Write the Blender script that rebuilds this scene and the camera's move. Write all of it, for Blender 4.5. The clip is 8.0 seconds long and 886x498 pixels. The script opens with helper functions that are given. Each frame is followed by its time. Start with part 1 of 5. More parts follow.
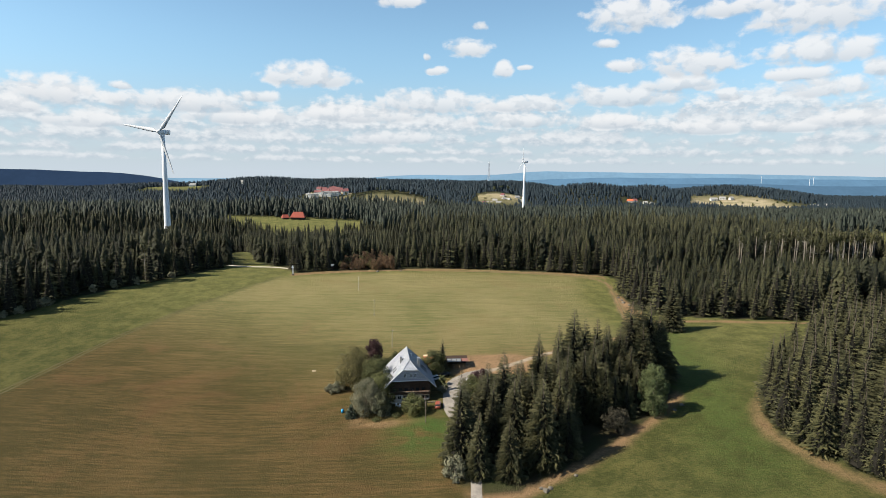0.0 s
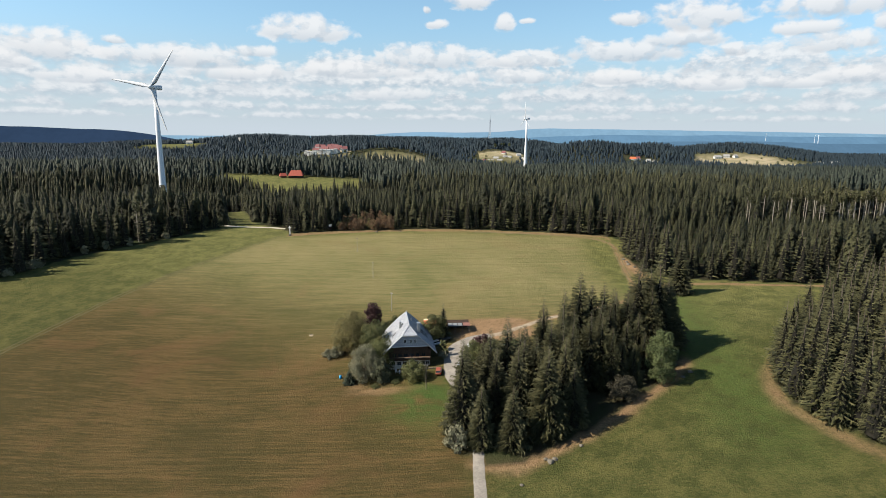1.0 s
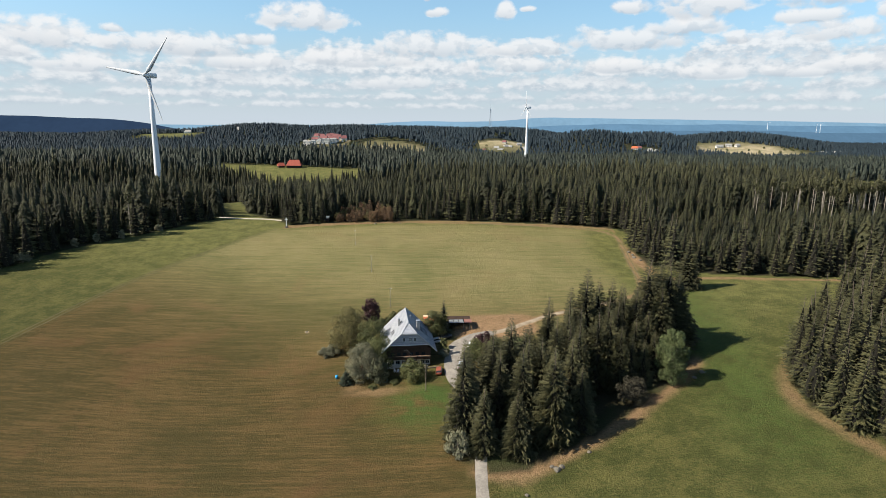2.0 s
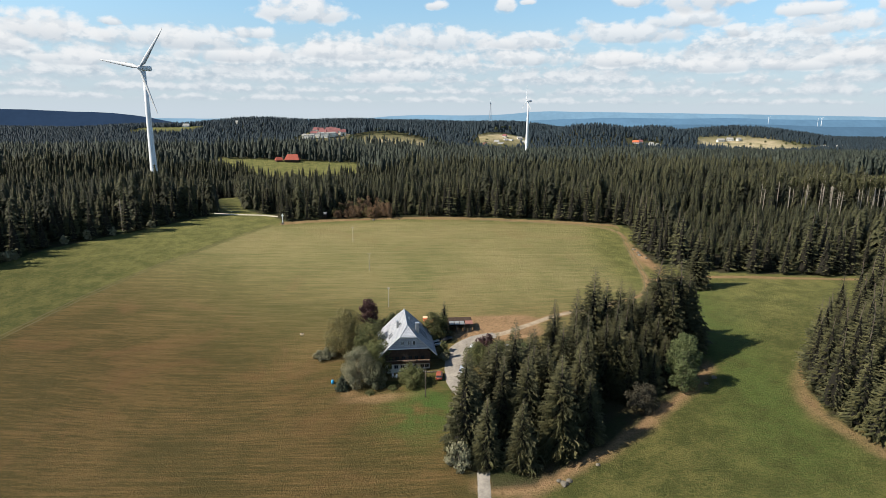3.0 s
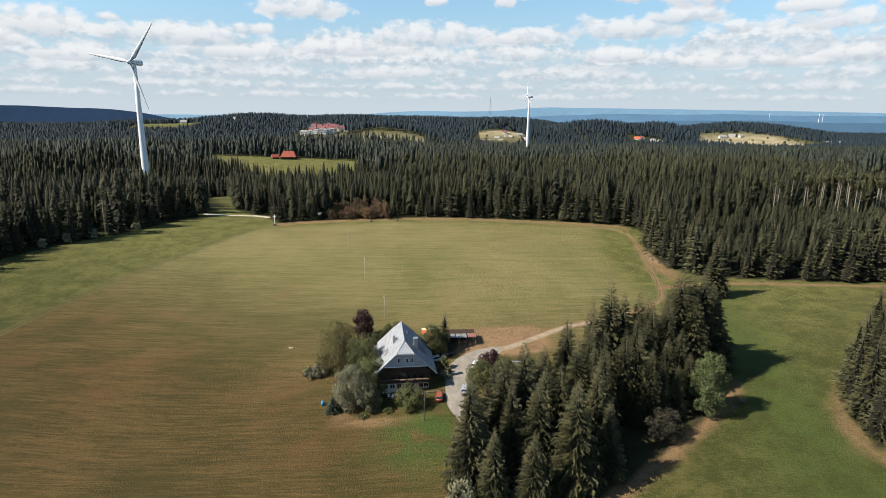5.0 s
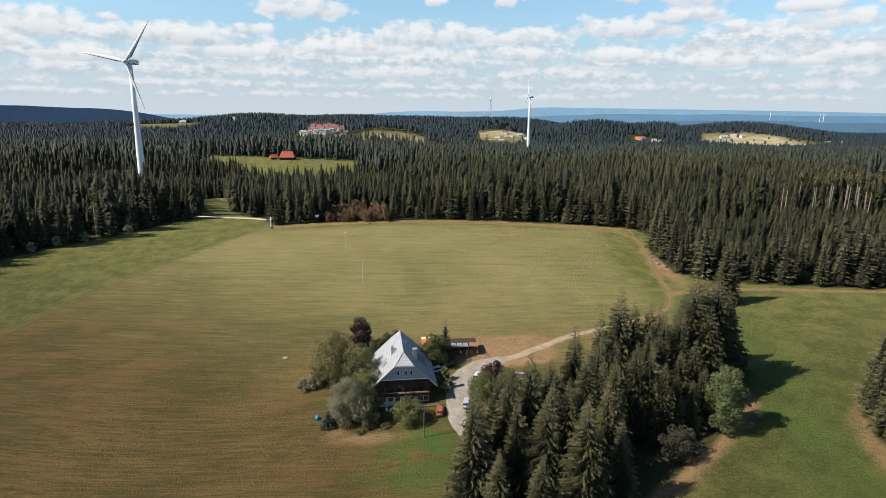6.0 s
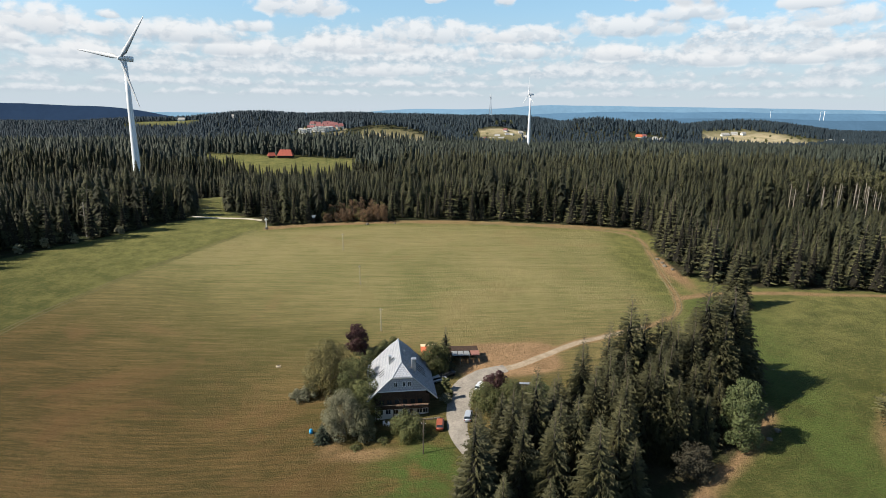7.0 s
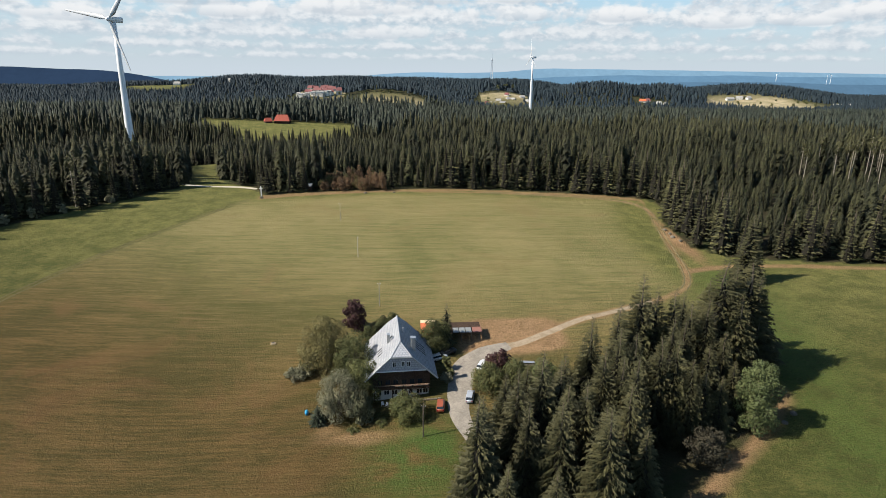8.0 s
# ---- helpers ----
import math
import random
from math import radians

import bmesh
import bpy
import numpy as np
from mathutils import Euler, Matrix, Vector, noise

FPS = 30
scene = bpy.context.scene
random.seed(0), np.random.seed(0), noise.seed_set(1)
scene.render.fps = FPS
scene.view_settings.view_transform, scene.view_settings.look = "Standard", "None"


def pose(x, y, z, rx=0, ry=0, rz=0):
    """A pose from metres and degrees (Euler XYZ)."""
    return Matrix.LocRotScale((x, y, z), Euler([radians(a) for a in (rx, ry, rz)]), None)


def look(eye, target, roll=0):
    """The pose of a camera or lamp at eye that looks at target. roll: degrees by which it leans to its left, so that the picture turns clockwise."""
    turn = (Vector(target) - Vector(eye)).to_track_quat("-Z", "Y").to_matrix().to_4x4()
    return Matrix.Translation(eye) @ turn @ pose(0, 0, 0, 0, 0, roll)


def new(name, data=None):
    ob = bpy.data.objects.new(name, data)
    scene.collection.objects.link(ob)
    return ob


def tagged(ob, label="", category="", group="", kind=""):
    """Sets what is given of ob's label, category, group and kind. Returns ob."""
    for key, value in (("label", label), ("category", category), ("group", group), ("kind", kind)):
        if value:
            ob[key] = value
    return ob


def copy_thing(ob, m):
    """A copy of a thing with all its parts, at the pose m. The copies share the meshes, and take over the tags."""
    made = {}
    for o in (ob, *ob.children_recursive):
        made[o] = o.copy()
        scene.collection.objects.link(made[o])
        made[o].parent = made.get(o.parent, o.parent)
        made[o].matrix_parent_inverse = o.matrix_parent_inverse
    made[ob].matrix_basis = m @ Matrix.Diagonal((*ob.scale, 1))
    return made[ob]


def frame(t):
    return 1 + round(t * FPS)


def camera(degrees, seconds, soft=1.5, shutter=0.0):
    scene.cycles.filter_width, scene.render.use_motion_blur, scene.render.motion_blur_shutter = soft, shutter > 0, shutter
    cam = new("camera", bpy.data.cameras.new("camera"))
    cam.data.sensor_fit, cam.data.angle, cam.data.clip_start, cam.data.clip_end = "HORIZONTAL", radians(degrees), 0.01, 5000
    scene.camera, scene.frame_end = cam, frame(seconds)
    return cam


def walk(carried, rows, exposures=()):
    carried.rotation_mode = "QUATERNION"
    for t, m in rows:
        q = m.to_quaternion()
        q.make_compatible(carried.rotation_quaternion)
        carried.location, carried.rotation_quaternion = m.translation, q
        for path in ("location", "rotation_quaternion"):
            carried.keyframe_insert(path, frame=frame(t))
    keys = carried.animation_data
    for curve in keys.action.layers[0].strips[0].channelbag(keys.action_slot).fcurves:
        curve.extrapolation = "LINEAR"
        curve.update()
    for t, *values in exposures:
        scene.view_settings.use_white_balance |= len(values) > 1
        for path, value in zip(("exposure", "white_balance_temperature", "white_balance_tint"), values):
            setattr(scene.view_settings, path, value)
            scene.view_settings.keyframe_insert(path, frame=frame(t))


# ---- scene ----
cam = camera(73.7, 8.0, soft=0.45)
PATH = [
    (0, (1.319, -5.149, 70.344), (1.331, -3.166, 70.083), 0.5),
    (0.5, (1.260, -1.174, 70.265), (1.272, 0.797, 69.928), 0.5),
    (1, (1.203, 2.714, 70.188), (1.215, 4.674, 69.788), 0.5),
    (1.2, (1.180, 4.248, 70.158), (1.192, 6.202, 69.733), 0.5),
    (1.5, (1.147, 6.526, 70.114), (1.159, 8.479, 69.684), 0.5),
    (1.7, (1.125, 8.032, 70.085), (1.137, 9.984, 69.652), 0.5),
    (2.8, (1.010, 16.148, 69.933), (1.023, 18.100, 69.498), 0.5),
    (2.9, (1.000, 16.874, 69.920), (1.013, 18.826, 69.482), 0.5),
    (3, (0.990, 17.599, 69.907), (1.003, 19.547, 69.453), 0.5),
    (3.2, (0.970, 19.044, 69.881), (0.983, 20.988, 69.415), 0.5),
    (3.5, (0.941, 21.200, 69.842), (0.954, 23.145, 69.375), 0.5),
    (4, (0.894, 24.773, 69.780), (0.907, 26.717, 69.314), 0.5),
    (4.5, (0.849, 28.325, 69.721), (0.862, 30.270, 69.255), 0.5),
    (4.7, (0.831, 29.743, 69.698), (0.845, 31.688, 69.232), 0.5),
    (5.8, (0.738, 37.540, 69.579), (0.753, 39.484, 69.113), 0.5),
    (6, (0.723, 38.962, 69.558), (0.737, 40.907, 69.092), 0.5),
    (6.5, (0.684, 42.531, 69.509), (0.699, 44.476, 69.043), 0.5),
    (7, (0.647, 46.129, 69.462), (0.662, 48.072, 68.989), 0.5),
    (7.5, (0.612, 49.764, 69.417), (0.627, 51.706, 68.938), 0.5),
    (7.6, (0.605, 50.497, 69.409), (0.620, 52.435, 68.918), 0.5),
    (7.7, (0.598, 51.231, 69.400), (0.613, 53.163, 68.884), 0.5),
    (7.8, (0.592, 51.967, 69.392), (0.607, 53.891, 68.846), 0.5),
    (7.9, (0.585, 52.706, 69.384), (0.600, 54.624, 68.817), 0.5),
    (8, (0.578, 53.446, 69.375), (0.593, 55.359, 68.791), 0.5),
]
walk(cam, [(t, look(eye, target, roll)) for t, eye, target, roll in PATH], ((0, 0.71), (8, 0.71)))

# ---- world, sun, exposure ----
SUN_FROM = Vector((-0.72, -0.14, 0.66)).normalized()


class Nodes:
    """Short notation for node trees."""

    def __init__(self, tree):
        self.t = tree
        tree.nodes.clear()

    def node(self, kind, **props):
        n = self.t.nodes.new(kind)
        for k, v in props.items():
            setattr(n, k, v)
        return n

    def put(self, sock, v):
        if isinstance(v, bpy.types.NodeSocket):
            self.t.links.new(v, sock)
        elif v is not None:
            sock.default_value = v

    def math(self, op, a, b=None, c=None):
        n = self.node("ShaderNodeMath", operation=op)
        for s, v in zip(n.inputs, (a, b, c)):
            self.put(s, v)
        return n.outputs[0]

    def noise(self, vec, scale, detail=4.0, rough=0.55, distort=0.0):
        n = self.node("ShaderNodeTexNoise")
        self.put(n.inputs["Vector"], vec)
        n.inputs["Scale"].default_value, n.inputs["Detail"].default_value = scale, detail
        n.inputs["Roughness"].default_value, n.inputs["Distortion"].default_value = rough, distort
        return n.outputs["Fac"]

    def ramp(self, fac, lo, hi):
        n = self.node("ShaderNodeMapRange", interpolation_type="SMOOTHSTEP")
        self.put(n.inputs[0], fac)
        self.put(n.inputs[1], lo)
        self.put(n.inputs[2], hi)
        return n.outputs[0]

    def mix(self, fac, a, b, blend="MIX"):
        n = self.node("ShaderNodeMix", data_type="RGBA", blend_type=blend)
        self.put(n.inputs[0], fac)
        for s, v in ((n.inputs[6], a), (n.inputs[7], b)):
            self.put(s, (*v, 1.0) if isinstance(v, tuple) and len(v) == 3 else v)
        return n.outputs[2]

    def vec(self, x, y, z=0.0):
        n = self.node("ShaderNodeCombineXYZ")
        for s, v in zip(n.inputs, (x, y, z)):
            self.put(s, v)
        return n.outputs[0]


def build_world():
    world = bpy.data.worlds.new("sky")
    scene.world = world
    world.use_nodes = True
    n = Nodes(world.node_tree)
    sky = n.node("ShaderNodeTexSky", sky_type="NISHITA", sun_disc=False)
    sky.sun_elevation = math.asin(SUN_FROM.z)
    sky.sun_rotation = math.atan2(SUN_FROM.x, SUN_FROM.y)
    sky.altitude, sky.air_density, sky.dust_density, sky.ozone_density = 1000, 1.0, 0.8, 0.8
    co = n.node("ShaderNodeTexCoord").outputs["Generated"]
    sep = n.node("ShaderNodeSeparateXYZ")
    n.put(sep.inputs[0], co)
    az = n.math("ARCTAN2", sep.outputs[0], sep.outputs[1])
    el = n.math("ARCSINE", sep.outputs[2])
    # single clouds: direction, height, half width, half height
    high = [(-0.215, 0.147, 0.080, 0.026), (-0.566, 0.106, 0.055, 0.028), (0.046, 0.196, 0.040, 0.020), (0.102, 0.162, 0.017, 0.018), (-0.009, 0.161, 0.022, 0.009),
             (0.063, 0.229, 0.016, 0.009), (-0.022, 0.182, 0.008, 0.008), (0.300, 0.237, 0.080, 0.035), (0.265, 0.198, 0.021, 0.009), (0.551, 0.219, 0.105, 0.040),
             (0.444, 0.237, 0.065, 0.018), (0.555, 0.168, 0.091, 0.027), (0.530, 0.140, 0.067, 0.013), (0.572, 0.119, 0.083, 0.020), (0.391, 0.164, 0.076, 0.031),
             (0.295, 0.164, 0.037, 0.013), (-0.069, 0.264, 0.044, 0.013), (0.138, 0.166, 0.013, 0.006), (0.627, 0.142, 0.024, 0.019)]
    bank = [(0.291, 0.118, 0.116, 0.022), (0.443, 0.115, 0.024, 0.012), (0.381, 0.134, 0.063, 0.018), (-0.397, 0.101, 0.124, 0.022), (-0.294, 0.113, 0.036, 0.012),
             (-0.018, 0.110, 0.112, 0.025), (0.140, 0.107, 0.081, 0.016), (-0.483, 0.119, 0.018, 0.008), (-0.609, 0.084, 0.038, 0.016), (-0.130, 0.089, 0.112, 0.018),
             (-0.324, 0.081, 0.095, 0.016), (-0.532, 0.067, 0.065, 0.014), (0.417, 0.068, 0.061, 0.014), (0.522, 0.067, 0.068, 0.011), (0.602, 0.075, 0.055, 0.015),
             (0.275, 0.080, 0.060, 0.016), (0.131, 0.081, 0.118, 0.014), (-0.074, 0.053, 0.085, 0.014)]

    def fluff(da, de, k, detail):
        p = n.vec(n.math("MULTIPLY", n.math("ADD", az, da), 32.0 * k), n.math("MULTIPLY", n.math("ADD", el, de), 46.0 * k))
        return n.noise(p, 1.0, detail, 0.52, 0.25)

    puff, sunward = fluff(0.0, 0.0, 1.0, 5.0), fluff(-0.010, 0.010, 1.0, 5.0)
    relief = n.ramp(n.math("SUBTRACT", sunward, puff), -0.04, 0.13)

    def heap(clouds, ragged, lo, hi):
        """Cover and shaded underside of a group of heaped clouds with flat bases."""
        body, base = None, None
        for a, e, ra, re in clouds:
            u = n.math("DIVIDE", n.math("SUBTRACT", az, a), ra)
            v = n.math("DIVIDE", n.math("SUBTRACT", el, e), re)
            flat = n.math("MINIMUM", n.math("MULTIPLY", v, 1.35), v)
            b = n.math("SUBTRACT", 1.0, n.math("ADD", n.math("MULTIPLY", u, u), n.math("MULTIPLY", flat, flat)))
            g = n.math("MULTIPLY", n.ramp(b, -0.2, 0.5), n.ramp(v, 0.45, -0.8))
            body = b if body is None else n.math("MAXIMUM", body, b)
            base = g if base is None else n.math("MAXIMUM", base, g)
        body = n.math("MAXIMUM", body, -1.2)
        return n.ramp(n.math("ADD", body, n.math("MULTIPLY", n.math("SUBTRACT", puff, 0.5), ragged)), lo, hi), base

    single, base_1 = heap(high, 3.4, -0.10, 0.85)
    heaped, base_2 = heap(bank, 3.2, -0.15, 0.70)
    shade_1 = n.math("ADD", n.math("MULTIPLY", base_1, 0.62), n.math("MULTIPLY", relief, 0.30))
    shade_2 = n.math("ADD", n.math("MULTIPLY", base_2, 0.70), n.math("MULTIPLY", relief, 0.32))
    WHITE, GREY = (1.20, 1.215, 1.23), (0.63, 0.735, 0.845)
    def glow(colour):
        b = n.node("ShaderNodeVectorMath", operation="SCALE")
        n.put(b.inputs[0], colour)
        b.inputs["Scale"].default_value = CLOUD
        return b.outputs[0]

    tint = n.mix(1.0, sky.outputs[0], n.mix(n.ramp(el, 0.35, 0.9), n.mix(n.ramp(el, 0.02, 0.22), (0.92, 1.0, 1.08), (1.20, 1.40, 1.36)), (0.78, 0.87, 0.90)), "MULTIPLY")
    veil = n.math("MULTIPLY", n.ramp(el, 0.16, 0.02), 0.72)
    col = n.mix(veil, tint, (CLOUD * 0.66, CLOUD * 0.83, CLOUD * 0.99))
    # rows of small clouds one behind the other, lowest and farthest first
    for i, (foot, tall, fx, gap) in enumerate(ROWS):
        line = n.vec(n.math("MULTIPLY", az, fx), 3.7 * i + 1.3)
        crest = n.ramp(n.noise(line, 1.0, 3.0, 0.55), gap, gap + 0.30)
        rag = n.math("MULTIPLY", n.math("SUBTRACT", n.noise(n.vec(n.math("MULTIPLY", az, 60.0), n.math("MULTIPLY", el, 105.0), 2.0 * i), 1.0, 3.0, 0.55), 0.5), tall * 1.1)
        over = n.math("ADD", n.math("SUBTRACT", n.math("ADD", n.math("MULTIPLY", crest, tall), foot), el), rag)
        under = n.math("ADD", n.math("SUBTRACT", el, foot), n.math("MULTIPLY", rag, 0.7))
        there = n.math("MULTIPLY", n.math("MULTIPLY", n.ramp(over, -0.10 * tall, 0.40 * tall), n.ramp(under, -0.35 * tall, 0.30 * tall)), n.ramp(crest, 0.0, 0.35))
        dim = n.math("ADD", n.math("MULTIPLY", n.ramp(n.math("ADD", under, rag), 0.62 * tall, -0.1 * tall), 0.75), n.math("MULTIPLY", relief, 0.25))
        col = n.mix(n.math("MULTIPLY", there, 0.86), col, glow(n.mix(dim, WHITE, GREY)))
    col = n.mix(n.math("MULTIPLY", heaped, 0.88), col, glow(n.mix(shade_2, WHITE, GREY)))
    col = n.mix(n.math("MULTIPLY", single, 0.92), col, glow(n.mix(shade_1, WHITE, GREY)))
    col = n.mix(n.math("ADD", n.math("MULTIPLY", n.ramp(el, 0.10, 0.0), 0.42), n.math("MULTIPLY", n.ramp(el, 0.022, -0.004), 0.50)), col, (CLOUD * 0.80, CLOUD * 0.91, CLOUD * 1.01))
    bg = n.node("ShaderNodeBackground")
    n.put(bg.inputs[0], col)
    bg.inputs[1].default_value = SKY
    n.put(n.node("ShaderNodeOutputWorld").inputs[0], bg.outputs[0])


SKY, CLOUD = 0.074, 6.2
# rows of low clouds: height of the base, thickness, grain along the horizon, gaps
ROWS = [(0.014, 0.012, 12.0, 0.30), (0.027, 0.018, 10.0, 0.32), (0.043, 0.026, 8.0, 0.30), (0.064, 0.034, 6.5, 0.28), (0.090, 0.042, 5.0, 0.36)]
build_world()
sun = new("sun", bpy.data.lights.new("sun", "SUN"))
sun.data.energy, sun.data.angle, sun.data.color = 5.0, radians(0.5), (1.0, 0.91, 0.78)
sun.matrix_world = look(SUN_FROM * 300, (0, 0, 0))

# ---- materials ----


def surface(name, a, b=None, scale=1.0, rough=0.8, metal=0.0, bump=0.0, bump_scale=None, random_tone=0.0, tone=None, fine=None, spec=0.3, extra=None):
    """A surface between the colours a and b by noise at two scales, in metres of the object."""
    m = bpy.data.materials.new(name)
    m.use_nodes = True
    n = Nodes(m.node_tree)
    co = n.node("ShaderNodeTexCoord").outputs["Object"]
    f = n.noise(co, scale, 5.0, 0.6)
    f2 = n.noise(co, fine or scale * 9, 3.0, 0.6)
    fac = n.ramp(n.math("ADD", n.math("MULTIPLY", f, 0.6), n.math("MULTIPLY", f2, 0.4)), 0.33, 0.67)
    col = n.mix(fac, a, b or tuple(c * 0.8 for c in a))
    if random_tone:
        r = n.node("ShaderNodeObjectInfo").outputs["Random"]
        k = n.math("ADD", 1 - random_tone, n.math("MULTIPLY", r, 2 * random_tone))
        col = n.mix(1.0, col, n.vec(k, k, k), "MULTIPLY")
    if tone:
        at = n.node("ShaderNodeAttribute", attribute_name="tone").outputs["Fac"]
        col = n.mix(at, col, tone)
    p = n.node("ShaderNodeBsdfPrincipled")
    if extra:
        col = extra(n, co, col, p)
    n.put(p.inputs["Base Color"], col)
    p.inputs["Roughness"].default_value, p.inputs["Metallic"].default_value = rough, metal
    p.inputs["Specular IOR Level"].default_value = spec
    if bump:
        bn = n.node("ShaderNodeBump")
        bn.inputs["Strength"].default_value, bn.inputs["Distance"].default_value = 1.0, bump
        n.put(bn.inputs["Height"], n.noise(co, bump_scale or scale * 6, 4.0, 0.6))
        n.put(p.inputs["Normal"], bn.outputs[0])
    n.put(n.node("ShaderNodeOutputMaterial").inputs[0], p.outputs[0])
    return m


def glass(name, tint=(0.02, 0.025, 0.03)):
    m = bpy.data.materials.new(name)
    m.use_nodes = True
    p = m.node_tree.nodes["Principled BSDF"]
    p.inputs["Base Color"].default_value, p.inputs["Roughness"].default_value = (*tint, 1), 0.05
    p.inputs["Specular IOR Level"].default_value = 0.6
    return m


def shingles(n, co, col, p):
    """Courses of fibre slates: a fine grid of joints over the plain colour."""
    b = n.node("ShaderNodeTexBrick")
    uv = n.node("ShaderNodeUVMap").outputs[0]
    n.put(b.inputs["Vector"], uv)
    b.inputs["Scale"].default_value, b.inputs["Mortar Size"].default_value = 1.0, 0.045
    b.inputs["Brick Width"].default_value, b.inputs["Row Height"].default_value, b.offset = 0.62, 0.48, 0.5
    b.inputs["Color1"].default_value, b.inputs["Color2"].default_value = (1, 1, 1, 1), (0.84, 0.85, 0.87, 1)
    b.inputs["Mortar"].default_value = (0.55, 0.56, 0.58, 1)
    bn = n.node("ShaderNodeBump")
    bn.inputs["Distance"].default_value = 0.03
    n.put(bn.inputs["Height"], b.outputs["Fac"])
    bn.invert = True
    n.put(p.inputs["Normal"], bn.outputs[0])
    return n.mix(1.0, col, b.outputs["Color"], "MULTIPLY")


def gap_shade(size, depth):
    """Shade painted into a dense crown: near-black inner twigs and hollows between boughs."""
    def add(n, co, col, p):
        col = n.mix(n.node("ShaderNodeAttribute", attribute_name="inner_shade").outputs["Fac"], col, (0.013, 0.012, 0.008))
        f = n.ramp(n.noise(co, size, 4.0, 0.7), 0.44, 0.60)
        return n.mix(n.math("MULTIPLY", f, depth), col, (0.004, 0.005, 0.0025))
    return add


def boards(n, co, col, p):
    w = n.node("ShaderNodeTexWave", wave_type="BANDS", bands_direction="X")
    n.put(w.inputs["Vector"], co)
    w.inputs["Scale"].default_value, w.inputs["Distortion"].default_value = 2.2, 0.5
    return n.mix(n.ramp(w.outputs["Fac"], 0.0, 0.25), (0.006, 0.005, 0.004), col)


M_needles = surface("spruce_needles", (0.016, 0.019, 0.007), (0.098, 0.091, 0.039), 4.0, 0.7, random_tone=0.16, fine=26.0)
M_needles_edge = surface("spruce_needles_wood", (0.016, 0.020, 0.008), (0.098, 0.092, 0.037), 5.0, 0.75, random_tone=0.22, fine=22.0)
M_needles_far = surface("forest_needles", (0.009, 0.0115, 0.0052), (0.053, 0.055, 0.023), 0.12, 0.8, tone=(0.066, 0.065, 0.027), fine=2.2, bump=0.7, bump_scale=2.2, extra=gap_shade(0.8, 0.55))
# distance haze is put into the bluish plateau and hill needle colours
M_needles_plateau_haze = surface("hazy_plateau_needles", (0.009, 0.016, 0.014), (0.042, 0.054, 0.040), 0.12, 0.8, tone=(0.052, 0.062, 0.043), fine=0.9, bump=0.9, bump_scale=0.8, extra=gap_shade(0.45, 0.6))
M_needles_hill_haze = surface("hazy_hill_needles", (0.006, 0.015, 0.024), (0.018, 0.033, 0.043), 0.02, 0.85, tone=(0.015, 0.025, 0.031), fine=0.25, bump=1.2, bump_scale=0.4)
M_needles_blue = surface("blue_needles", (0.020, 0.030, 0.018), (0.045, 0.056, 0.032), 1.5, 0.75)
# bare inner twigs with the shade inside the crown put into the colour
M_inner_shade = surface("shaded_inner_twigs", (0.016, 0.014, 0.009), (0.007, 0.007, 0.0045), 3.0, 0.95)
M_bark = surface("bark", (0.085, 0.065, 0.050), (0.16, 0.135, 0.11), 1.5, 0.95, bump=0.03)
M_dead = surface("dead_wood", (0.28, 0.25, 0.215), (0.17, 0.15, 0.125), 1.2, 0.95)
M_pole = surface("silvered_wood", (0.33, 0.30, 0.25), (0.24, 0.22, 0.18), 0.9, 0.9)
M_leaf = surface("broad_leaves", (0.040, 0.050, 0.015), (0.115, 0.115, 0.038), 0.5, 0.7, random_tone=0.12, fine=2.5)
M_leaf_ash = surface("yellowing_leaves", (0.062, 0.058, 0.018), (0.165, 0.140, 0.050), 0.5, 0.7, fine=2.5)
M_leaf_willow = surface("willow_leaves", (0.105, 0.104, 0.060), (0.205, 0.195, 0.122), 0.6, 0.7, fine=2.5)
M_leaf_larch = surface("larch_needles", (0.050, 0.056, 0.028), (0.120, 0.118, 0.066), 0.6, 0.75, fine=2.5)
M_leaf_birch = surface("birch_leaves", (0.046, 0.064, 0.022), (0.105, 0.122, 0.045), 0.5, 0.7, fine=2.5)
M_leaf_purple = surface("copper_leaves", (0.030, 0.012, 0.014), (0.060, 0.024, 0.022), 0.8, 0.7, fine=3.0)
M_leaf_brown = surface("withered_leaves", (0.10, 0.062, 0.034), (0.19, 0.115, 0.062), 0.6, 0.85, random_tone=0.18, fine=2.0)
M_slate = surface("fibre_slates", (0.37, 0.38, 0.40), (0.30, 0.31, 0.33), 0.35, 0.66, fine=3.0, spec=0.3, extra=shingles)
M_slate_wall = surface("slate_cladding", (0.45, 0.47, 0.51), (0.36, 0.375, 0.41), 0.5, 0.6, fine=3.0, extra=shingles)
M_oldwood = surface("weathered_timber", (0.040, 0.024, 0.016), (0.075, 0.045, 0.028), 1.5, 0.85, extra=boards)
M_wood = surface("grey_timber", (0.20, 0.165, 0.13), (0.12, 0.10, 0.08), 2.0, 0.85)
M_render = surface("white_render", (0.74, 0.72, 0.67), (0.62, 0.60, 0.55), 0.8, 0.9)
M_white = surface("white_paint", (0.80, 0.80, 0.79), (0.74, 0.745, 0.75), 0.2, 0.45, spec=0.4)
M_tower = surface("tower_paint", (0.80, 0.81, 0.81), (0.73, 0.745, 0.75), 0.08, 0.5, fine=0.9)
M_greyblade = surface("blade_paint", (0.60, 0.62, 0.63), (0.52, 0.54, 0.56), 0.2, 0.5)
M_dark = surface("dark_metal", (0.035, 0.036, 0.038), (0.05, 0.05, 0.052), 1.0, 0.5)
M_glass = glass("window_glass")
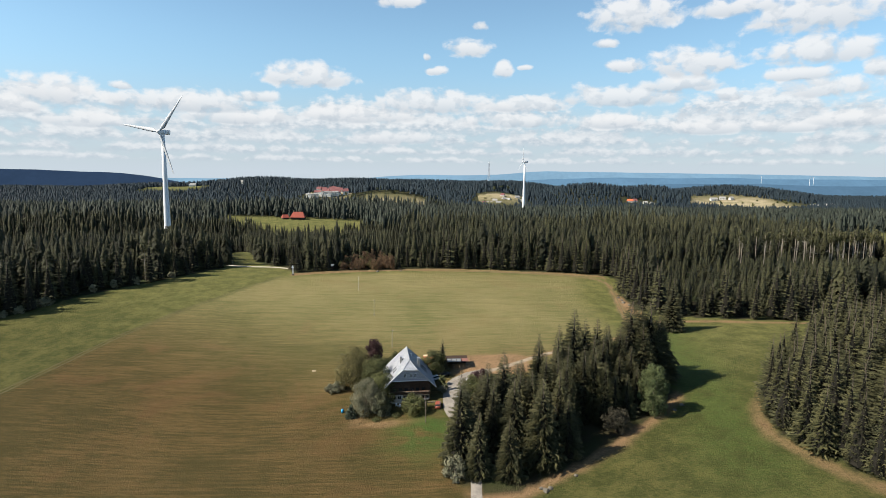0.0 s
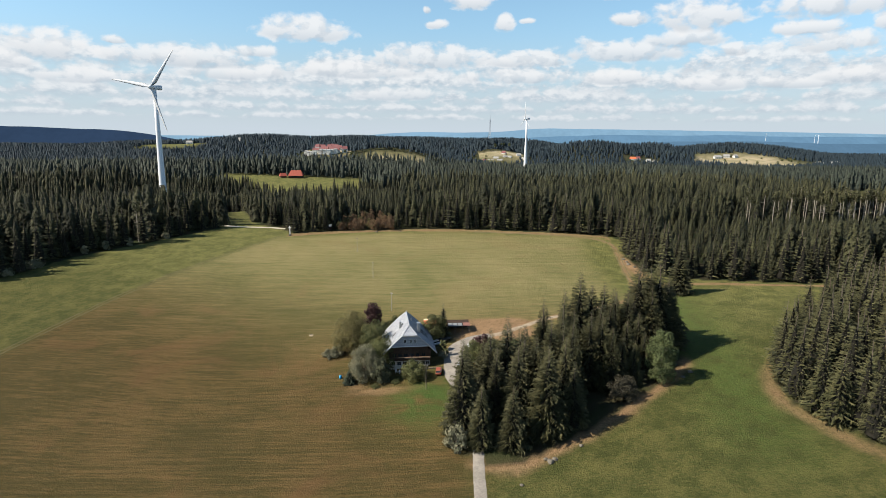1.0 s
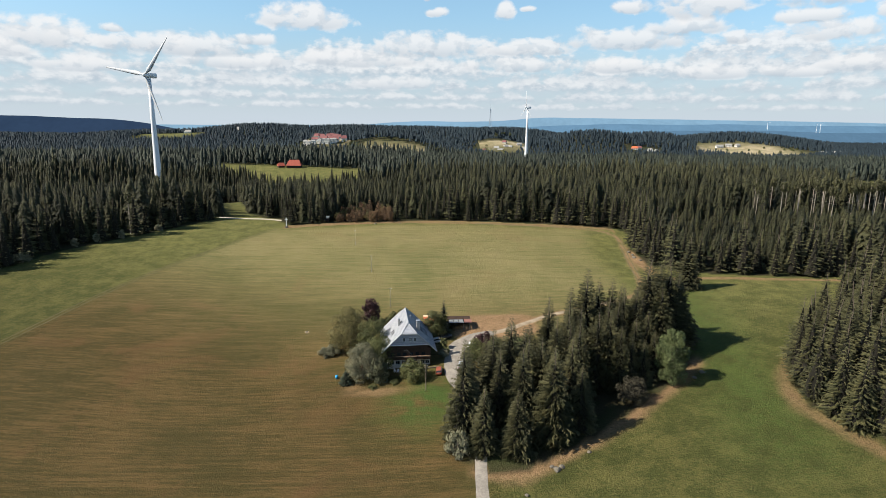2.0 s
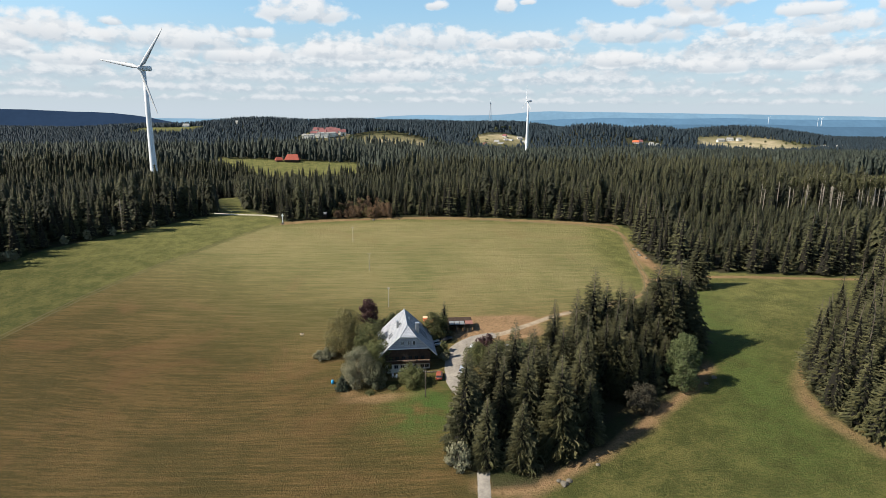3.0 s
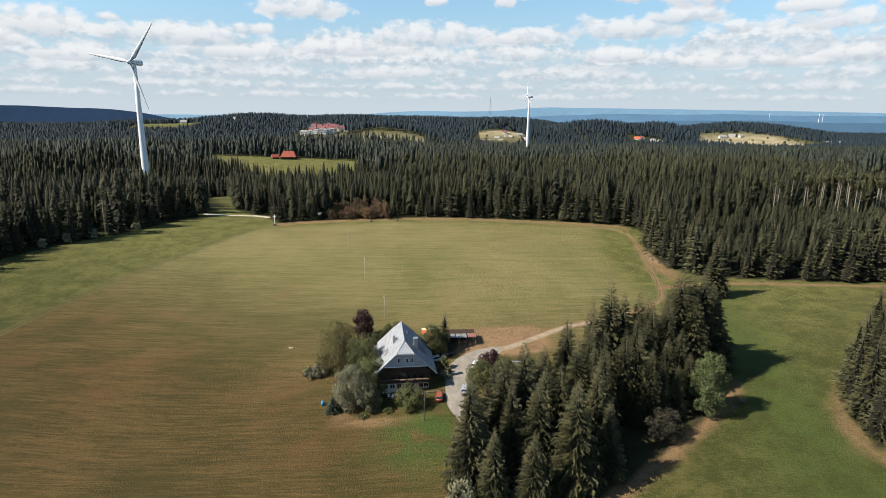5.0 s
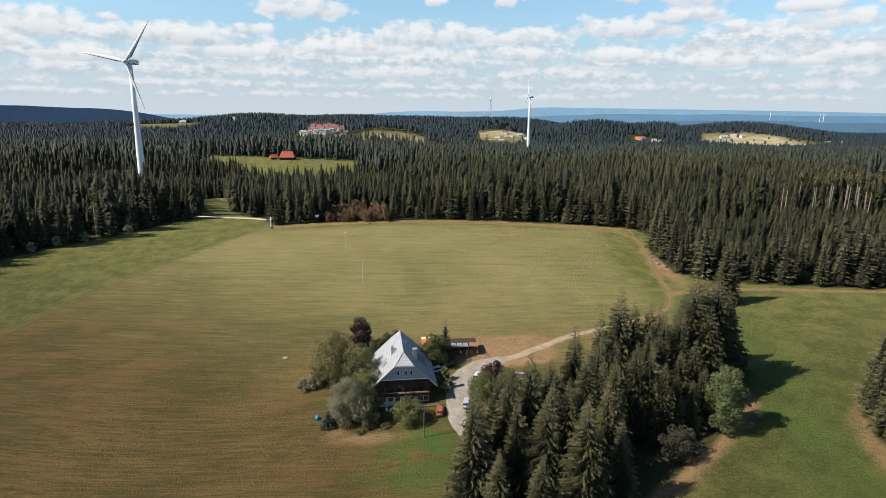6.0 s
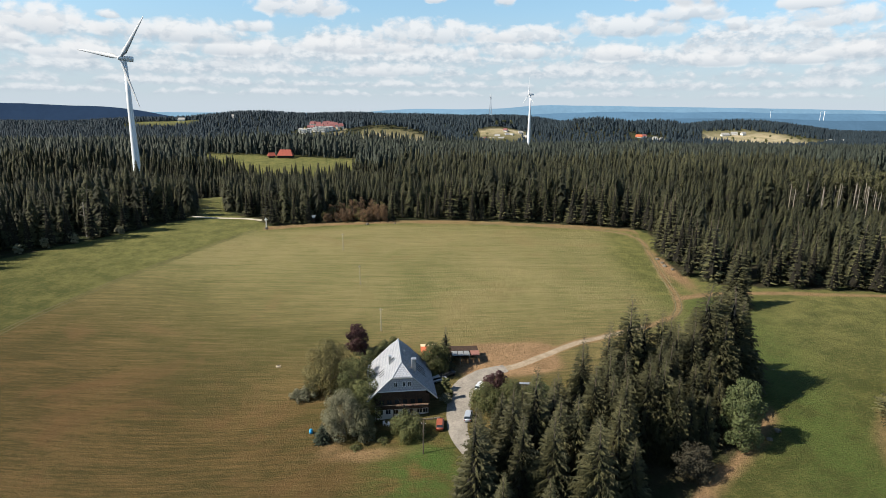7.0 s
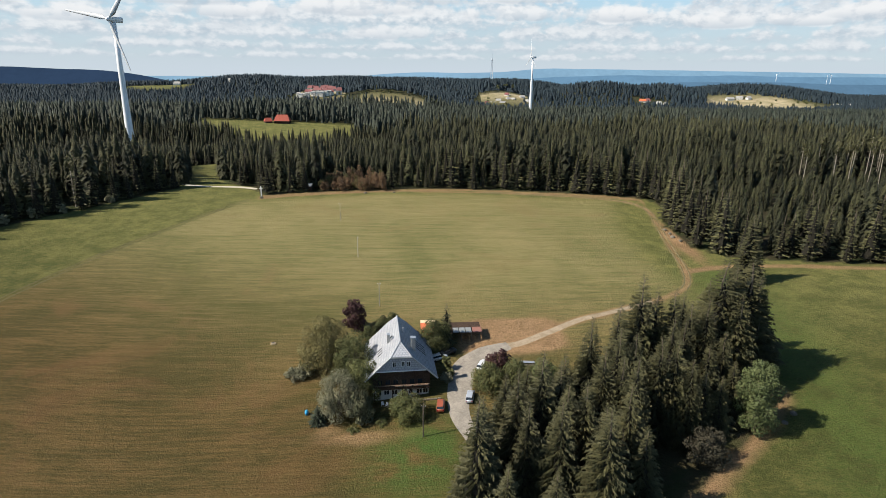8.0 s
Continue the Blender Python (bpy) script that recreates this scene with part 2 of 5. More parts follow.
M_red_roof = surface("red_tiles", (0.36, 0.085, 0.055), (0.25, 0.065, 0.045), 0.5, 0.8)
M_red_far = surface("rose_tiles", (0.25, 0.10, 0.095), (0.19, 0.08, 0.08), 0.2, 0.8)
M_orange = surface("orange_tarp", (0.62, 0.17, 0.075), (0.50, 0.13, 0.06), 0.9, 0.6)
M_cream = surface("cream_tarp", (0.78, 0.62, 0.40), (0.66, 0.50, 0.32), 0.9, 0.6)
M_concrete = surface("concrete", (0.36, 0.355, 0.34), (0.28, 0.275, 0.26), 0.8, 0.9)
M_stone = surface("field_stone", (0.17, 0.15, 0.12), (0.10, 0.09, 0.07), 0.8, 0.9)
M_zinc = surface("zinc", (0.50, 0.52, 0.55), (0.42, 0.44, 0.47), 1.0, 0.35, 0.6)
M_rubber = surface("rubber", (0.018, 0.018, 0.018), (0.03, 0.03, 0.03), 4.0, 0.85)
M_rim = surface("alloy", (0.5, 0.5, 0.51), (0.42, 0.42, 0.43), 3.0, 0.35, 0.8)
M_lens = surface("lamp_lens", (0.75, 0.75, 0.72), (0.6, 0.6, 0.6), 3.0, 0.2)
M_tail = surface("tail_lens", (0.35, 0.015, 0.012), (0.25, 0.01, 0.01), 3.0, 0.25)
M_blue = surface("blue_plastic", (0.04, 0.33, 0.62), (0.03, 0.27, 0.52), 2.0, 0.4)
M_flower = surface("pale_flowers", (0.42, 0.20, 0.17), (0.10, 0.12, 0.04), 4.0, 0.8)


def car_paint(name, c):
    m = surface(name, c, tuple(k * 0.93 for k in c), 0.6, 0.28, 0.25, spec=0.6)
    return m


# ---- lie of the land ----
HILLS = [(-650, 2200, 330, 300, 64), (-340, 2320, 330, 300, 60), (-1000, 2150, 350, 300, 40), (-1500, 2100, 500, 350, 26), (-60, 2450, 420, 330, 56), (270, 2400, 300, 330, 54),
         (450, 1760, 200, 170, 58), (640, 1810, 150, 170, 52), (1060, 2150, 300, 200, 49), (-295, 1565, 120, 150, 50), (-130, 1510, 170, 110, 54), (160, 1720, 130, 110, 58)]


def ease(a, b, x):
    k = np.clip((x - a) / (b - a), 0, 1)
    return k * k * (3 - 2 * k)


def slope_line(y):
    return np.interp(y, [-900, 0, 100, 165, 210, 260, 310, 345, 400, 520, 700, 850, 1000, 1150, 1300, 1500, 2600, 3300, 5200], [-12, -9, -4, 1, 5.5, 10.5, 14.5, 15.5, 13, 7, 2, -2, -12, -18, -28, -30, -34, -170, -230])


def land(x, y):
    """Height of the ground at x, y."""
    x, y = np.asarray(x, float), np.asarray(y, float)
    z = sum(slope_line(y + d) for d in (-24, -12, 0, 12, 24)) / 5
    z = z + 0.075 * np.clip(x, -20, 130) * (1 - ease(160, 270, y)) * ease(-200, 60, y)
    z = z - 2.5 * np.exp(-(((x + 60) / 35) ** 2) - ((y - 158) / 30) ** 2)
    z = z + 0.03 * np.clip(-x - 80, 0, 90) * (1 - ease(260, 420, y))
    z = z - 21 * ease(-120, -330, x) * ease(250, 420, y) * (1 - ease(520, 640, y))
    z = z - 15 * np.exp(-(((x + 190) / 165) ** 2) - ((y - 550) / 75) ** 2)
    z = z - 9 * np.exp(-(((x + 95) / 120) ** 2) - ((y - 560) / 60) ** 2)
    z = z + 13 * np.exp(-(((x + 250) / 230) ** 2) - ((y - 745) / 110) ** 2)
    hill = sum((e * np.exp(-(((x - a) / c) ** 2) - ((y - b) / d) ** 2)) ** 4 for a, b, c, d, e in HILLS)
    return z + hill ** 0.25


def on(x, y, dz=0.0):
    return Vector((x, y, float(land(x, y)) + dz))


FIELD = [(-310, -300), (-228, 120), (-201, 185), (-182, 219), (-171, 237), (-160, 261), (-143, 284), (-129, 306), (-118, 325), (-90, 331), (-78, 315), (-55, 322), (-22, 328),
         (10, 330), (42, 325), (72, 320), (92, 313), (96, 300), (88, 274), (90, 252), (97, 241), (112, 237), (139, 233), (180, 231), (320, 228), (320, 195), (150, 188),
         (108, 172), (91, 151), (88, 136), (92, 127), (97, 117), (130, 85), (300, -300)]
GAP = [(-119, 322), (-94, 331), (-107, 345), (-128, 396), (-143, 440), (-168, 455), (-147, 402), (-124, 346)]
FARM = [(-278, 704), (-228, 655), (-196, 632), (-166, 620), (-108, 618), (-84, 645), (-92, 715), (-272, 718)]
CLEAR = [(268, 405), (420, 400), (650, 560), (650, 700), (450, 690), (385, 590)]
VILLAGE = [(-350, 1440), (-238, 1440), (-180, 1416), (-110, 1412), (-35, 1404), (-18, 1462), (-120, 1482), (-225, 1490), (-225, 1570), (-340, 1570)]
MEADOW = [(690, 1620), (960, 1600), (1120, 1760), (1200, 1850), (1080, 1960), (1000, 2010), (860, 2030), (830, 1960)]
TOWN = [(80, 1540), (190, 1530), (250, 1690), (270, 1750), (180, 1740), (100, 1640)]
COTTAGE = [(480, 1560), (580, 1560), (600, 1630), (500, 1640)]
UPLAND = [(-1010, 1930), (-850, 1930), (-780, 1975), (-790, 2080), (-900, 2100), (-1000, 2110)]
YOUNG = [(108, 300), (112, 262), (150, 252), (330, 246), (340, 340), (190, 340), (130, 335)]
OPEN = [FIELD, GAP, FARM, CLEAR, VILLAGE, MEADOW, TOWN, COTTAGE, UPLAND]


def inside(x, y, poly):
    x, y = np.asarray(x, float), np.asarray(y, float)
    r = np.zeros(np.broadcast(x, y).shape, bool)
    for (xa, ya), (xb, yb) in zip(poly, poly[1:] + poly[:1]):
        if ya != yb:
            r ^= ((ya > y) != (yb > y)) & (x < (xb - xa) * (y - ya) / (yb - ya) + xa)
    return r


def off_line(x, y, line, closed=False):
    """Distance to a polyline."""
    x, y = np.asarray(x, float), np.asarray(y, float)
    best = np.full(np.broadcast(x, y).shape, 1e9)
    pairs = zip(line, line[1:] + line[:1]) if closed else zip(line, line[1:])
    for (xa, ya), (xb, yb) in pairs:
        dx, dy = xb - xa, yb - ya
        k = np.clip(((x - xa) * dx + (y - ya) * dy) / (dx * dx + dy * dy), 0, 1)
        best = np.minimum(best, np.hypot(x - xa - k * dx, y - ya - k * dy))
    return best


def smooth_line(pts, step=2.0):
    """A rounded line through pts."""
    p = [Vector(q) for q in pts]
    p = [p[0] * 2 - p[1]] + p + [p[-1] * 2 - p[-2]]
    out = []
    for a, b, c, d in zip(p, p[1:], p[2:], p[3:]):
        k = max(2, int((c - b).length / step))
        for i in range(k):
            t = i / k
            out.append(0.5 * (2 * b + (c - a) * t + (2 * a - 5 * b + 4 * c - d) * t * t + (3 * b - a - 3 * c + d) * t ** 3))
    return out + [p[-2]]


def mesh(name, verts, faces, mats, smooth=False):
    me = bpy.data.meshes.new(name)
    me.from_pydata([tuple(v) for v in verts], [], faces)
    for m in mats if isinstance(mats, (list, tuple)) else [mats]:
        me.materials.append(m)
    if smooth:
        me.shade_smooth()
    me.update()
    return me


# the tracks and the drive
TRACK = [tuple(p) for p in smooth_line([(47, 200), (60, 206), (72, 214), (78, 228), (82, 252), (86, 278), (88, 297), (80, 309), (58, 316), (20, 322), (-20, 323), (-52, 317), (-78, 309)], 5)]
SIDE = [tuple(p) for p in smooth_line([(78, 228), (95, 232), (118, 231), (150, 228), (320, 223)], 6)]
EDGE_R = [tuple(p) for p in smooth_line([(110, 170), (91, 152), (85.5, 137), (89.5, 125), (96, 113), (128, 80)], 5)]
LANE_AT = [(-134, 168), (-128.4, 189), (-122.4, 211), (-113, 237), (-102, 262), (-90.6, 288), (-80, 312)]
LANE = [tuple(p) for p in smooth_line(LANE_AT, 5)]
GROVE = [(3, 128), (11, 120), (18, 118), (26, 123), (38, 131), (48, 139), (62, 151), (70, 160), (72, 168), (62, 178), (45, 172), (28, 164), (14, 158), (9, 148)]
DRIVE = [tuple(p) for p in smooth_line([(9.8, 60), (9.9, 110), (10.4, 128), (10, 142), (8, 152), (5.2, 160), (5.6, 170), (7.0, 178), (12, 183.2), (18, 185.6)], 1.5)]
GRAVEL = [tuple(p) for p in smooth_line([(17, 185.2), (22, 187), (30, 192), (38, 197), (47, 200.5), (60, 206)], 1.5)]


def build_ground():
    def ticks(lo, hi, step, far_lo, far_hi):
        t = list(np.arange(lo, hi + 0.1, step))
        s, v = step, hi
        while v < far_hi:
            s *= 1.10
            v += s
            t.append(v)
        s, v, head = step, lo, []
        while v > far_lo:
            s *= 1.10
            v -= s
            head.append(v)
        return np.array(head[::-1] + t)

    X, Y = np.meshgrid(ticks(-190, 180, 2.0, -4900, 4900), ticks(96, 345, 2.0, -900, 4950))
    Z = land(X, Y)
    ny, nx = X.shape
    rough = np.vectorize(lambda a, b: noise.noise((a * 0.11, b * 0.11, 0.0)))
    Z = Z + 0.16 * rough(X, Y)
    idx = np.arange(nx * ny).reshape(ny, nx)
    faces = np.stack([idx[:-1, :-1], idx[:-1, 1:], idx[1:, 1:], idx[1:, :-1]], -1).reshape(-1, 4)
    me = bpy.data.meshes.new("ground")
    me.from_pydata(np.stack([X, Y, Z], -1).reshape(-1, 3).tolist(), [], faces.tolist())
    me.shade_smooth()
    x, y = X.ravel(), Y.ravel()
    wobble = 3.0 * np.vectorize(lambda a, b: noise.noise((a * 0.05, b * 0.05, 3.0)))(x, y)
    field = inside(x, y, FIELD)
    opens = np.zeros(x.shape, bool)
    for p in OPEN:
        opens |= inside(x, y, p)
    edge = off_line(x, y, FIELD, True)
    # dry, mown hay field; the right-hand meadow and the rim under the wood stay green
    hay = field * ease(6, 16, edge + wobble) * (1 - ease(0, 14, x - np.interp(y, [100, 150, 175, 200, 230, 260, 330], [0, 8, 60, 70, 62, 60, 74]) + wobble))
    hay = hay * ease(-2, 2.5, off_line(x, y, LANE) * np.where(x < np.interp(y, [p[1] for p in LANE_AT], [p[0] for p in LANE_AT]), -1, 1) + 0.25 * wobble)
    lush = 1.15 * np.exp(-((x + 2.5) / 9.5) ** 2 - ((y - 149) / 12) ** 2) * (x < 12)
    lush = np.maximum(lush, 0.62 * np.exp(-((x - 78 - (y - 150) * 0.1) / 13) ** 2) * (y < 232) * ease(100, 130, y))
    tr = np.maximum.reduce([0.66 * np.exp(-((off_line(x, y, TRACK) / 1.8) ** 2)), 0.75 * np.exp(-((off_line(x, y, GRAVEL) / 2.2) ** 2)), 0.8 * np.exp(-((off_line(x, y, SIDE) / 2.2) ** 2)), 0.55 * np.exp(-((off_line(x, y, EDGE_R) / 3.8) ** 2)),
                            0.30 * np.exp(-((off_line(x, y, LANE) / 1.2) ** 2)), 0.72 * np.exp(-((off_line(x, y, GROVE[1:8]) / 4.0) ** 2)),
                            1.6 * np.exp(-((x - 19) / 13) ** 4 - ((y - 190.5) / 8.5) ** 4), 0.62 * np.exp(-((x + 15) / 13) ** 2 - ((y - 155.5) / 3) ** 2), 0.6 * np.exp(-((x + 22) / 4) ** 2 - ((y - 158.5) / 2.5) ** 2), 0.9 * np.exp(-((x - 87) / 4.0) ** 2 - ((y - 258) / 24) ** 2), 0.66 * np.exp(-(((edge - 2.5) / 3.2) ** 2)) * (y > 300) * (np.abs(x - 6) < 86)])
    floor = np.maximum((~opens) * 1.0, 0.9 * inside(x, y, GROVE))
    pale = 1.0 * (inside(x, y, VILLAGE) | inside(x, y, MEADOW) | inside(x, y, TOWN))
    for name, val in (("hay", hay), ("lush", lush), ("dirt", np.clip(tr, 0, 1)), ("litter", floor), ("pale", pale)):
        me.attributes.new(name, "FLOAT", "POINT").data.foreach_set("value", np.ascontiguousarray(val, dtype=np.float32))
    m = bpy.data.materials.new("meadow")
    m.use_nodes = True
    n = Nodes(m.node_tree)
    co = n.node("ShaderNodeTexCoord").outputs["Object"]

    def attr(k):
        return n.node("ShaderNodeAttribute", attribute_name=k).outputs["Fac"]

    patch, mid, grain = n.noise(co, 0.022, 4.0, 0.6, 0.6), n.noise(co, 0.16, 4.0, 0.65), n.noise(co, 1.6, 4.0, 0.7)
    # swathes of the mower, running across the field
    turn = n.node("ShaderNodeMapping")
    turn.inputs["Rotation"].default_value, turn.inputs["Scale"].default_value = (0, 0, radians(4)), (0.030, 0.36, 1)
    n.put(turn.inputs[0], co)
    streak = n.noise(turn.outputs[0], 1.0, 5.0, 0.62, 0.5)
    turn2 = n.node("ShaderNodeMapping")
    turn2.inputs["Rotation"].default_value, turn2.inputs["Scale"].default_value = (0, 0, radians(4)), (0.06, 1.2, 1)
    n.put(turn2.inputs[0], co)
    streak2 = n.noise(turn2.outputs[0], 1.0, 3.0, 0.6, 0.3)
    sepo = n.node("ShaderNodeSeparateXYZ")
    n.put(sepo.inputs[0], co)
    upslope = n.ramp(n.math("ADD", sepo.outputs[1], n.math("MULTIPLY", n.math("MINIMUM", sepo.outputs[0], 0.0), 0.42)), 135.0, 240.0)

    def lines(along, across, detail, rough):
        m = n.node("ShaderNodeMapping")
        m.inputs["Rotation"].default_value, m.inputs["Scale"].default_value = (0, 0, radians(4)), (along, across, 1)
        n.put(m.inputs[0], co)
        return n.noise(m.outputs[0], 1.0, detail, rough, 0.2)

    swath, tuft = lines(0.14, 2.6, 3.0, 0.65), lines(0.75, 1.5, 4.0, 0.75)
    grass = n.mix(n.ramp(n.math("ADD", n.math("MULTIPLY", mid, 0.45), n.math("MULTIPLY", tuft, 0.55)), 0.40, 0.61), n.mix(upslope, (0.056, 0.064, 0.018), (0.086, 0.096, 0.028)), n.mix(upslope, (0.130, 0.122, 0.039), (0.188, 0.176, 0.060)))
    dryness = n.math("ADD", n.math("ADD", n.math("MULTIPLY", patch, 0.24), n.math("MULTIPLY", streak, 0.13)), n.math("ADD", n.math("MULTIPLY", streak2, 0.17), n.math("ADD", n.math("MULTIPLY", swath, 0.22), n.math("MULTIPLY", tuft, 0.24))))
    dryness = n.math("ADD", dryness, n.math("MULTIPLY", n.math("SUBTRACT", upslope, 0.5), 0.05))
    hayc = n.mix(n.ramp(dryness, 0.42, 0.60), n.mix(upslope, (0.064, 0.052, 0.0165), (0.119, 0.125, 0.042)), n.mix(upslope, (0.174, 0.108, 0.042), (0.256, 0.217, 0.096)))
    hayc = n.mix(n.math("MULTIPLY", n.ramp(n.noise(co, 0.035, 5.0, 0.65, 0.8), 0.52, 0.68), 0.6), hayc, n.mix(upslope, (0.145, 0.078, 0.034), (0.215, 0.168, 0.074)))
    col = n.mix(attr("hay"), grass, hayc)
    col = n.mix(n.math("MULTIPLY", attr("lush"), n.ramp(mid, 0.25, 0.6)), col, (0.058, 0.104, 0.022))
    soil = n.mix(n.ramp(n.math("ADD", n.math("MULTIPLY", mid, 0.5), n.math("MULTIPLY", grain, 0.5)), 0.35, 0.65), (0.34, 0.215, 0.118), (0.20, 0.128, 0.066))
    col = n.mix(n.ramp(n.math("ADD", attr("dirt"), n.math("MULTIPLY", n.math("SUBTRACT", mid, 0.5), 0.7)), 0.18, 0.75), col, soil)
    col = n.mix(attr("pale"), col, n.mix(n.ramp(patch, 0.4, 0.6), (0.26, 0.225, 0.125), (0.40, 0.335, 0.215)))
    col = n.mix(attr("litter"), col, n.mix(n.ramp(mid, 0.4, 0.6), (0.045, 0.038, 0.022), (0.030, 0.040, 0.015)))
    # thousands of tufts too small to be told apart
    speck = n.ramp(n.math("ADD", n.math("MULTIPLY", n.noise(co, 2.6, 3.0, 0.75), 0.5), n.math("MULTIPLY", tuft, 0.5)), 0.50, 0.62)
    col = n.mix(n.math("MULTIPLY", speck, 0.50), col, (0.026, 0.028, 0.009))
    straw = n.ramp(n.noise(co, 3.3, 3.0, 0.75, 0.4), 0.56, 0.70)
    col = n.mix(n.math("MULTIPLY", straw, n.math("ADD", 0.10, n.math("MULTIPLY", attr("hay"), 0.22))), col, (0.33, 0.26, 0.13))
    p = n.node("ShaderNodeBsdfPrincipled")
    n.put(p.inputs["Base Color"], col)
    p.inputs["Roughness"].default_value, p.inputs["Specular IOR Level"].default_value = 0.95, 0.12
    bn = n.node("ShaderNodeBump")
    bn.inputs["Distance"].default_value, bn.inputs["Strength"].default_value = 0.34, 1.0
    n.put(bn.inputs["Height"], n.math("ADD", n.math("MULTIPLY", n.noise(co, 2.2, 4.0, 0.75), 2.0), n.math("MULTIPLY", streak2, 0.5)))
    n.put(p.inputs["Normal"], bn.outputs[0])
    n.put(n.node("ShaderNodeOutputMaterial").inputs[0], p.outputs[0])
    me.materials.append(m)
    return tagged(new("ground", me), "rolling green and dry brown mown meadows with bare tracks", "ground", "", "structure")


build_ground()

# ---- trees ----


def part(name, me, parent, label=""):
    """Links a mesh as one part of a thing."""
    ob = new(name, me)
    ob.parent = parent
    return tagged(ob, label)


def bm_mesh(name, bm, mats, smooth=False):
    me = bpy.data.meshes.new(name)
    bm.normal_update()
    bm.to_mesh(me)
    bm.free()
    for m in mats if isinstance(mats, (list, tuple)) else [mats]:
        me.materials.append(m)
    if smooth:
        me.shade_smooth()
    return me


def tube(verts, faces, pts, radii, sides=6):
    """Adds a tapering tube along pts."""
    base = len(verts)
    for i, (p, r) in enumerate(zip(pts, radii)):
        d = (pts[min(i + 1, len(pts) - 1)] - pts[max(i - 1, 0)]).normalized()
        a = d.cross(Vector((0.3, 1, 0.1))).normalized()
        b = d.cross(a)
        for k in range(sides):
            w = 2 * math.pi * k / sides
            verts.append(p + (a * math.cos(w) + b * math.sin(w)) * r)
    for i in range(len(pts) - 1):
        for k in range(sides):
            q = (k + 1) % sides
            faces.append((base + i * sides + k, base + i * sides + q, base + (i + 1) * sides + q, base + (i + 1) * sides + k))
    faces.append(tuple(base + (len(pts) - 1) * sides + k for k in range(sides)))


def spruce_meshes(rng, tiers, arms, twigs, width=0.17, bare=0.05, mat=None, ragged=0.25, droop=0.35, blade=0.17, sprig=0.25):
    """Trunk and crown of a spruce one metre high, built of drooping boughs."""
    tv, tf = [], []
    bend = [Vector((rng.uniform(-0.002, 0.002) * i, rng.uniform(-0.002, 0.002) * i, 0.93 * i / 6)) for i in range(7)]
    tube(tv, tf, bend, [0.016 * (1 - 0.93 * i / 6) + 0.0008 for i in range(7)], 7)
    cv, cf = [], []
    # dense heart of the crown, later coloured near-black for the shade inside
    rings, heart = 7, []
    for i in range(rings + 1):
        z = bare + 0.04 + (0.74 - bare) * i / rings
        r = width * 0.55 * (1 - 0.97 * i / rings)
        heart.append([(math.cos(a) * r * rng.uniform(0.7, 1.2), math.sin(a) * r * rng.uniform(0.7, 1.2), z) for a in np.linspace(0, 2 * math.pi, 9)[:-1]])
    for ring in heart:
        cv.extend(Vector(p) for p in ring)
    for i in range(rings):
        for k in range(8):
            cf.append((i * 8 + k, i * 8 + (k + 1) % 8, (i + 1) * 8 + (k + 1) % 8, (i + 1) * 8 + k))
    side_gain = [rng.uniform(0.75, 1.15) for _ in range(5)]
    for i in range(tiers):
        s = (i + rng.uniform(0, 0.9)) / tiers
        z = bare + (0.985 - bare) * s
        reach = width * ((1 - s) ** 0.90) * (0.55 + 0.45 * min(1, s / 0.12)) + 0.007
        count = max(3, int(arms * (0.45 + 0.55 * (1 - s))))
        for k in range(count):
            a = 2 * math.pi * (k + rng.uniform(0, 0.95)) / count + i * 2.4
            L = reach * rng.uniform(1 - ragged, 1 + ragged * 0.7) * side_gain[int(a / 2 / math.pi * 5) % 5]
            out = Vector((math.cos(a), math.sin(a), 0))
            side = Vector((-math.sin(a), math.cos(a), 0))
            rise = 0.35 * s - droop * (1 - s)

            def bough(t):
                return Vector((0, 0, z)) + out * (L * t) + Vector((0, 0, L * (rise * t + 0.22 * t * t * (1 - s) - 0.10 * t)))

            w = L * blade * rng.uniform(0.75, 1.2)
            b0 = len(cv)
            spine = [bough(t) for t in (0.1, 0.55, 1.0)]
            cv.extend([spine[0], spine[1] + side * w - Vector((0, 0, w * 0.5)), spine[1] + Vector((0, 0, w * 0.2)), spine[1] - side * w - Vector((0, 0, w * 0.5)), spine[2]])
            cf.extend([(b0, b0 + 1, b0 + 2), (b0, b0 + 2, b0 + 3), (b0 + 1, b0 + 4, b0 + 2), (b0 + 2, b0 + 4, b0 + 3)])
            for q in range(twigs):
                t = 0.2 + 0.78 * rng.random() ** 0.7
                p = bough(t)
                sg = -1 if q % 2 else 1
                l2 = L * rng.uniform(0.16, 0.34) * (1.15 - 0.5 * t)
                tip = p + side * sg * l2 * rng.uniform(0.5, 0.95) + out * l2 * rng.uniform(0.3, 0.9) - Vector((0, 0, l2 * rng.uniform(0.2, 0.75)))
                b1 = len(cv)
                cv.extend([p + out * l2 * sprig, p - out * l2 * sprig - Vector((0, 0, l2 * 0.15)), tip])
                cf.append((b1, b1 + 1, b1 + 2))
    crown = mesh("crown", cv, cf, [mat or M_needles, M_inner_shade])
    # heart faces get the painted shade
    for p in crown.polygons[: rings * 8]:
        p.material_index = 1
    return mesh("trunk", tv, tf, M_bark, True), crown


def conifer(trunk, crown, label, name="spruce_tree", group=""):
    base = tagged(new(name), label, "tree", group)
    part("trunk", trunk, base)
    part("crown", crown, base)
    return base


def stand(x, y, height, turn, wide=1.0, sink=0.25):
    return Matrix.Translation(on(x, y, -sink)) @ Matrix.Rotation(turn, 4, "Z") @ Matrix.Diagonal((height * wide, height * wide, height, 1))


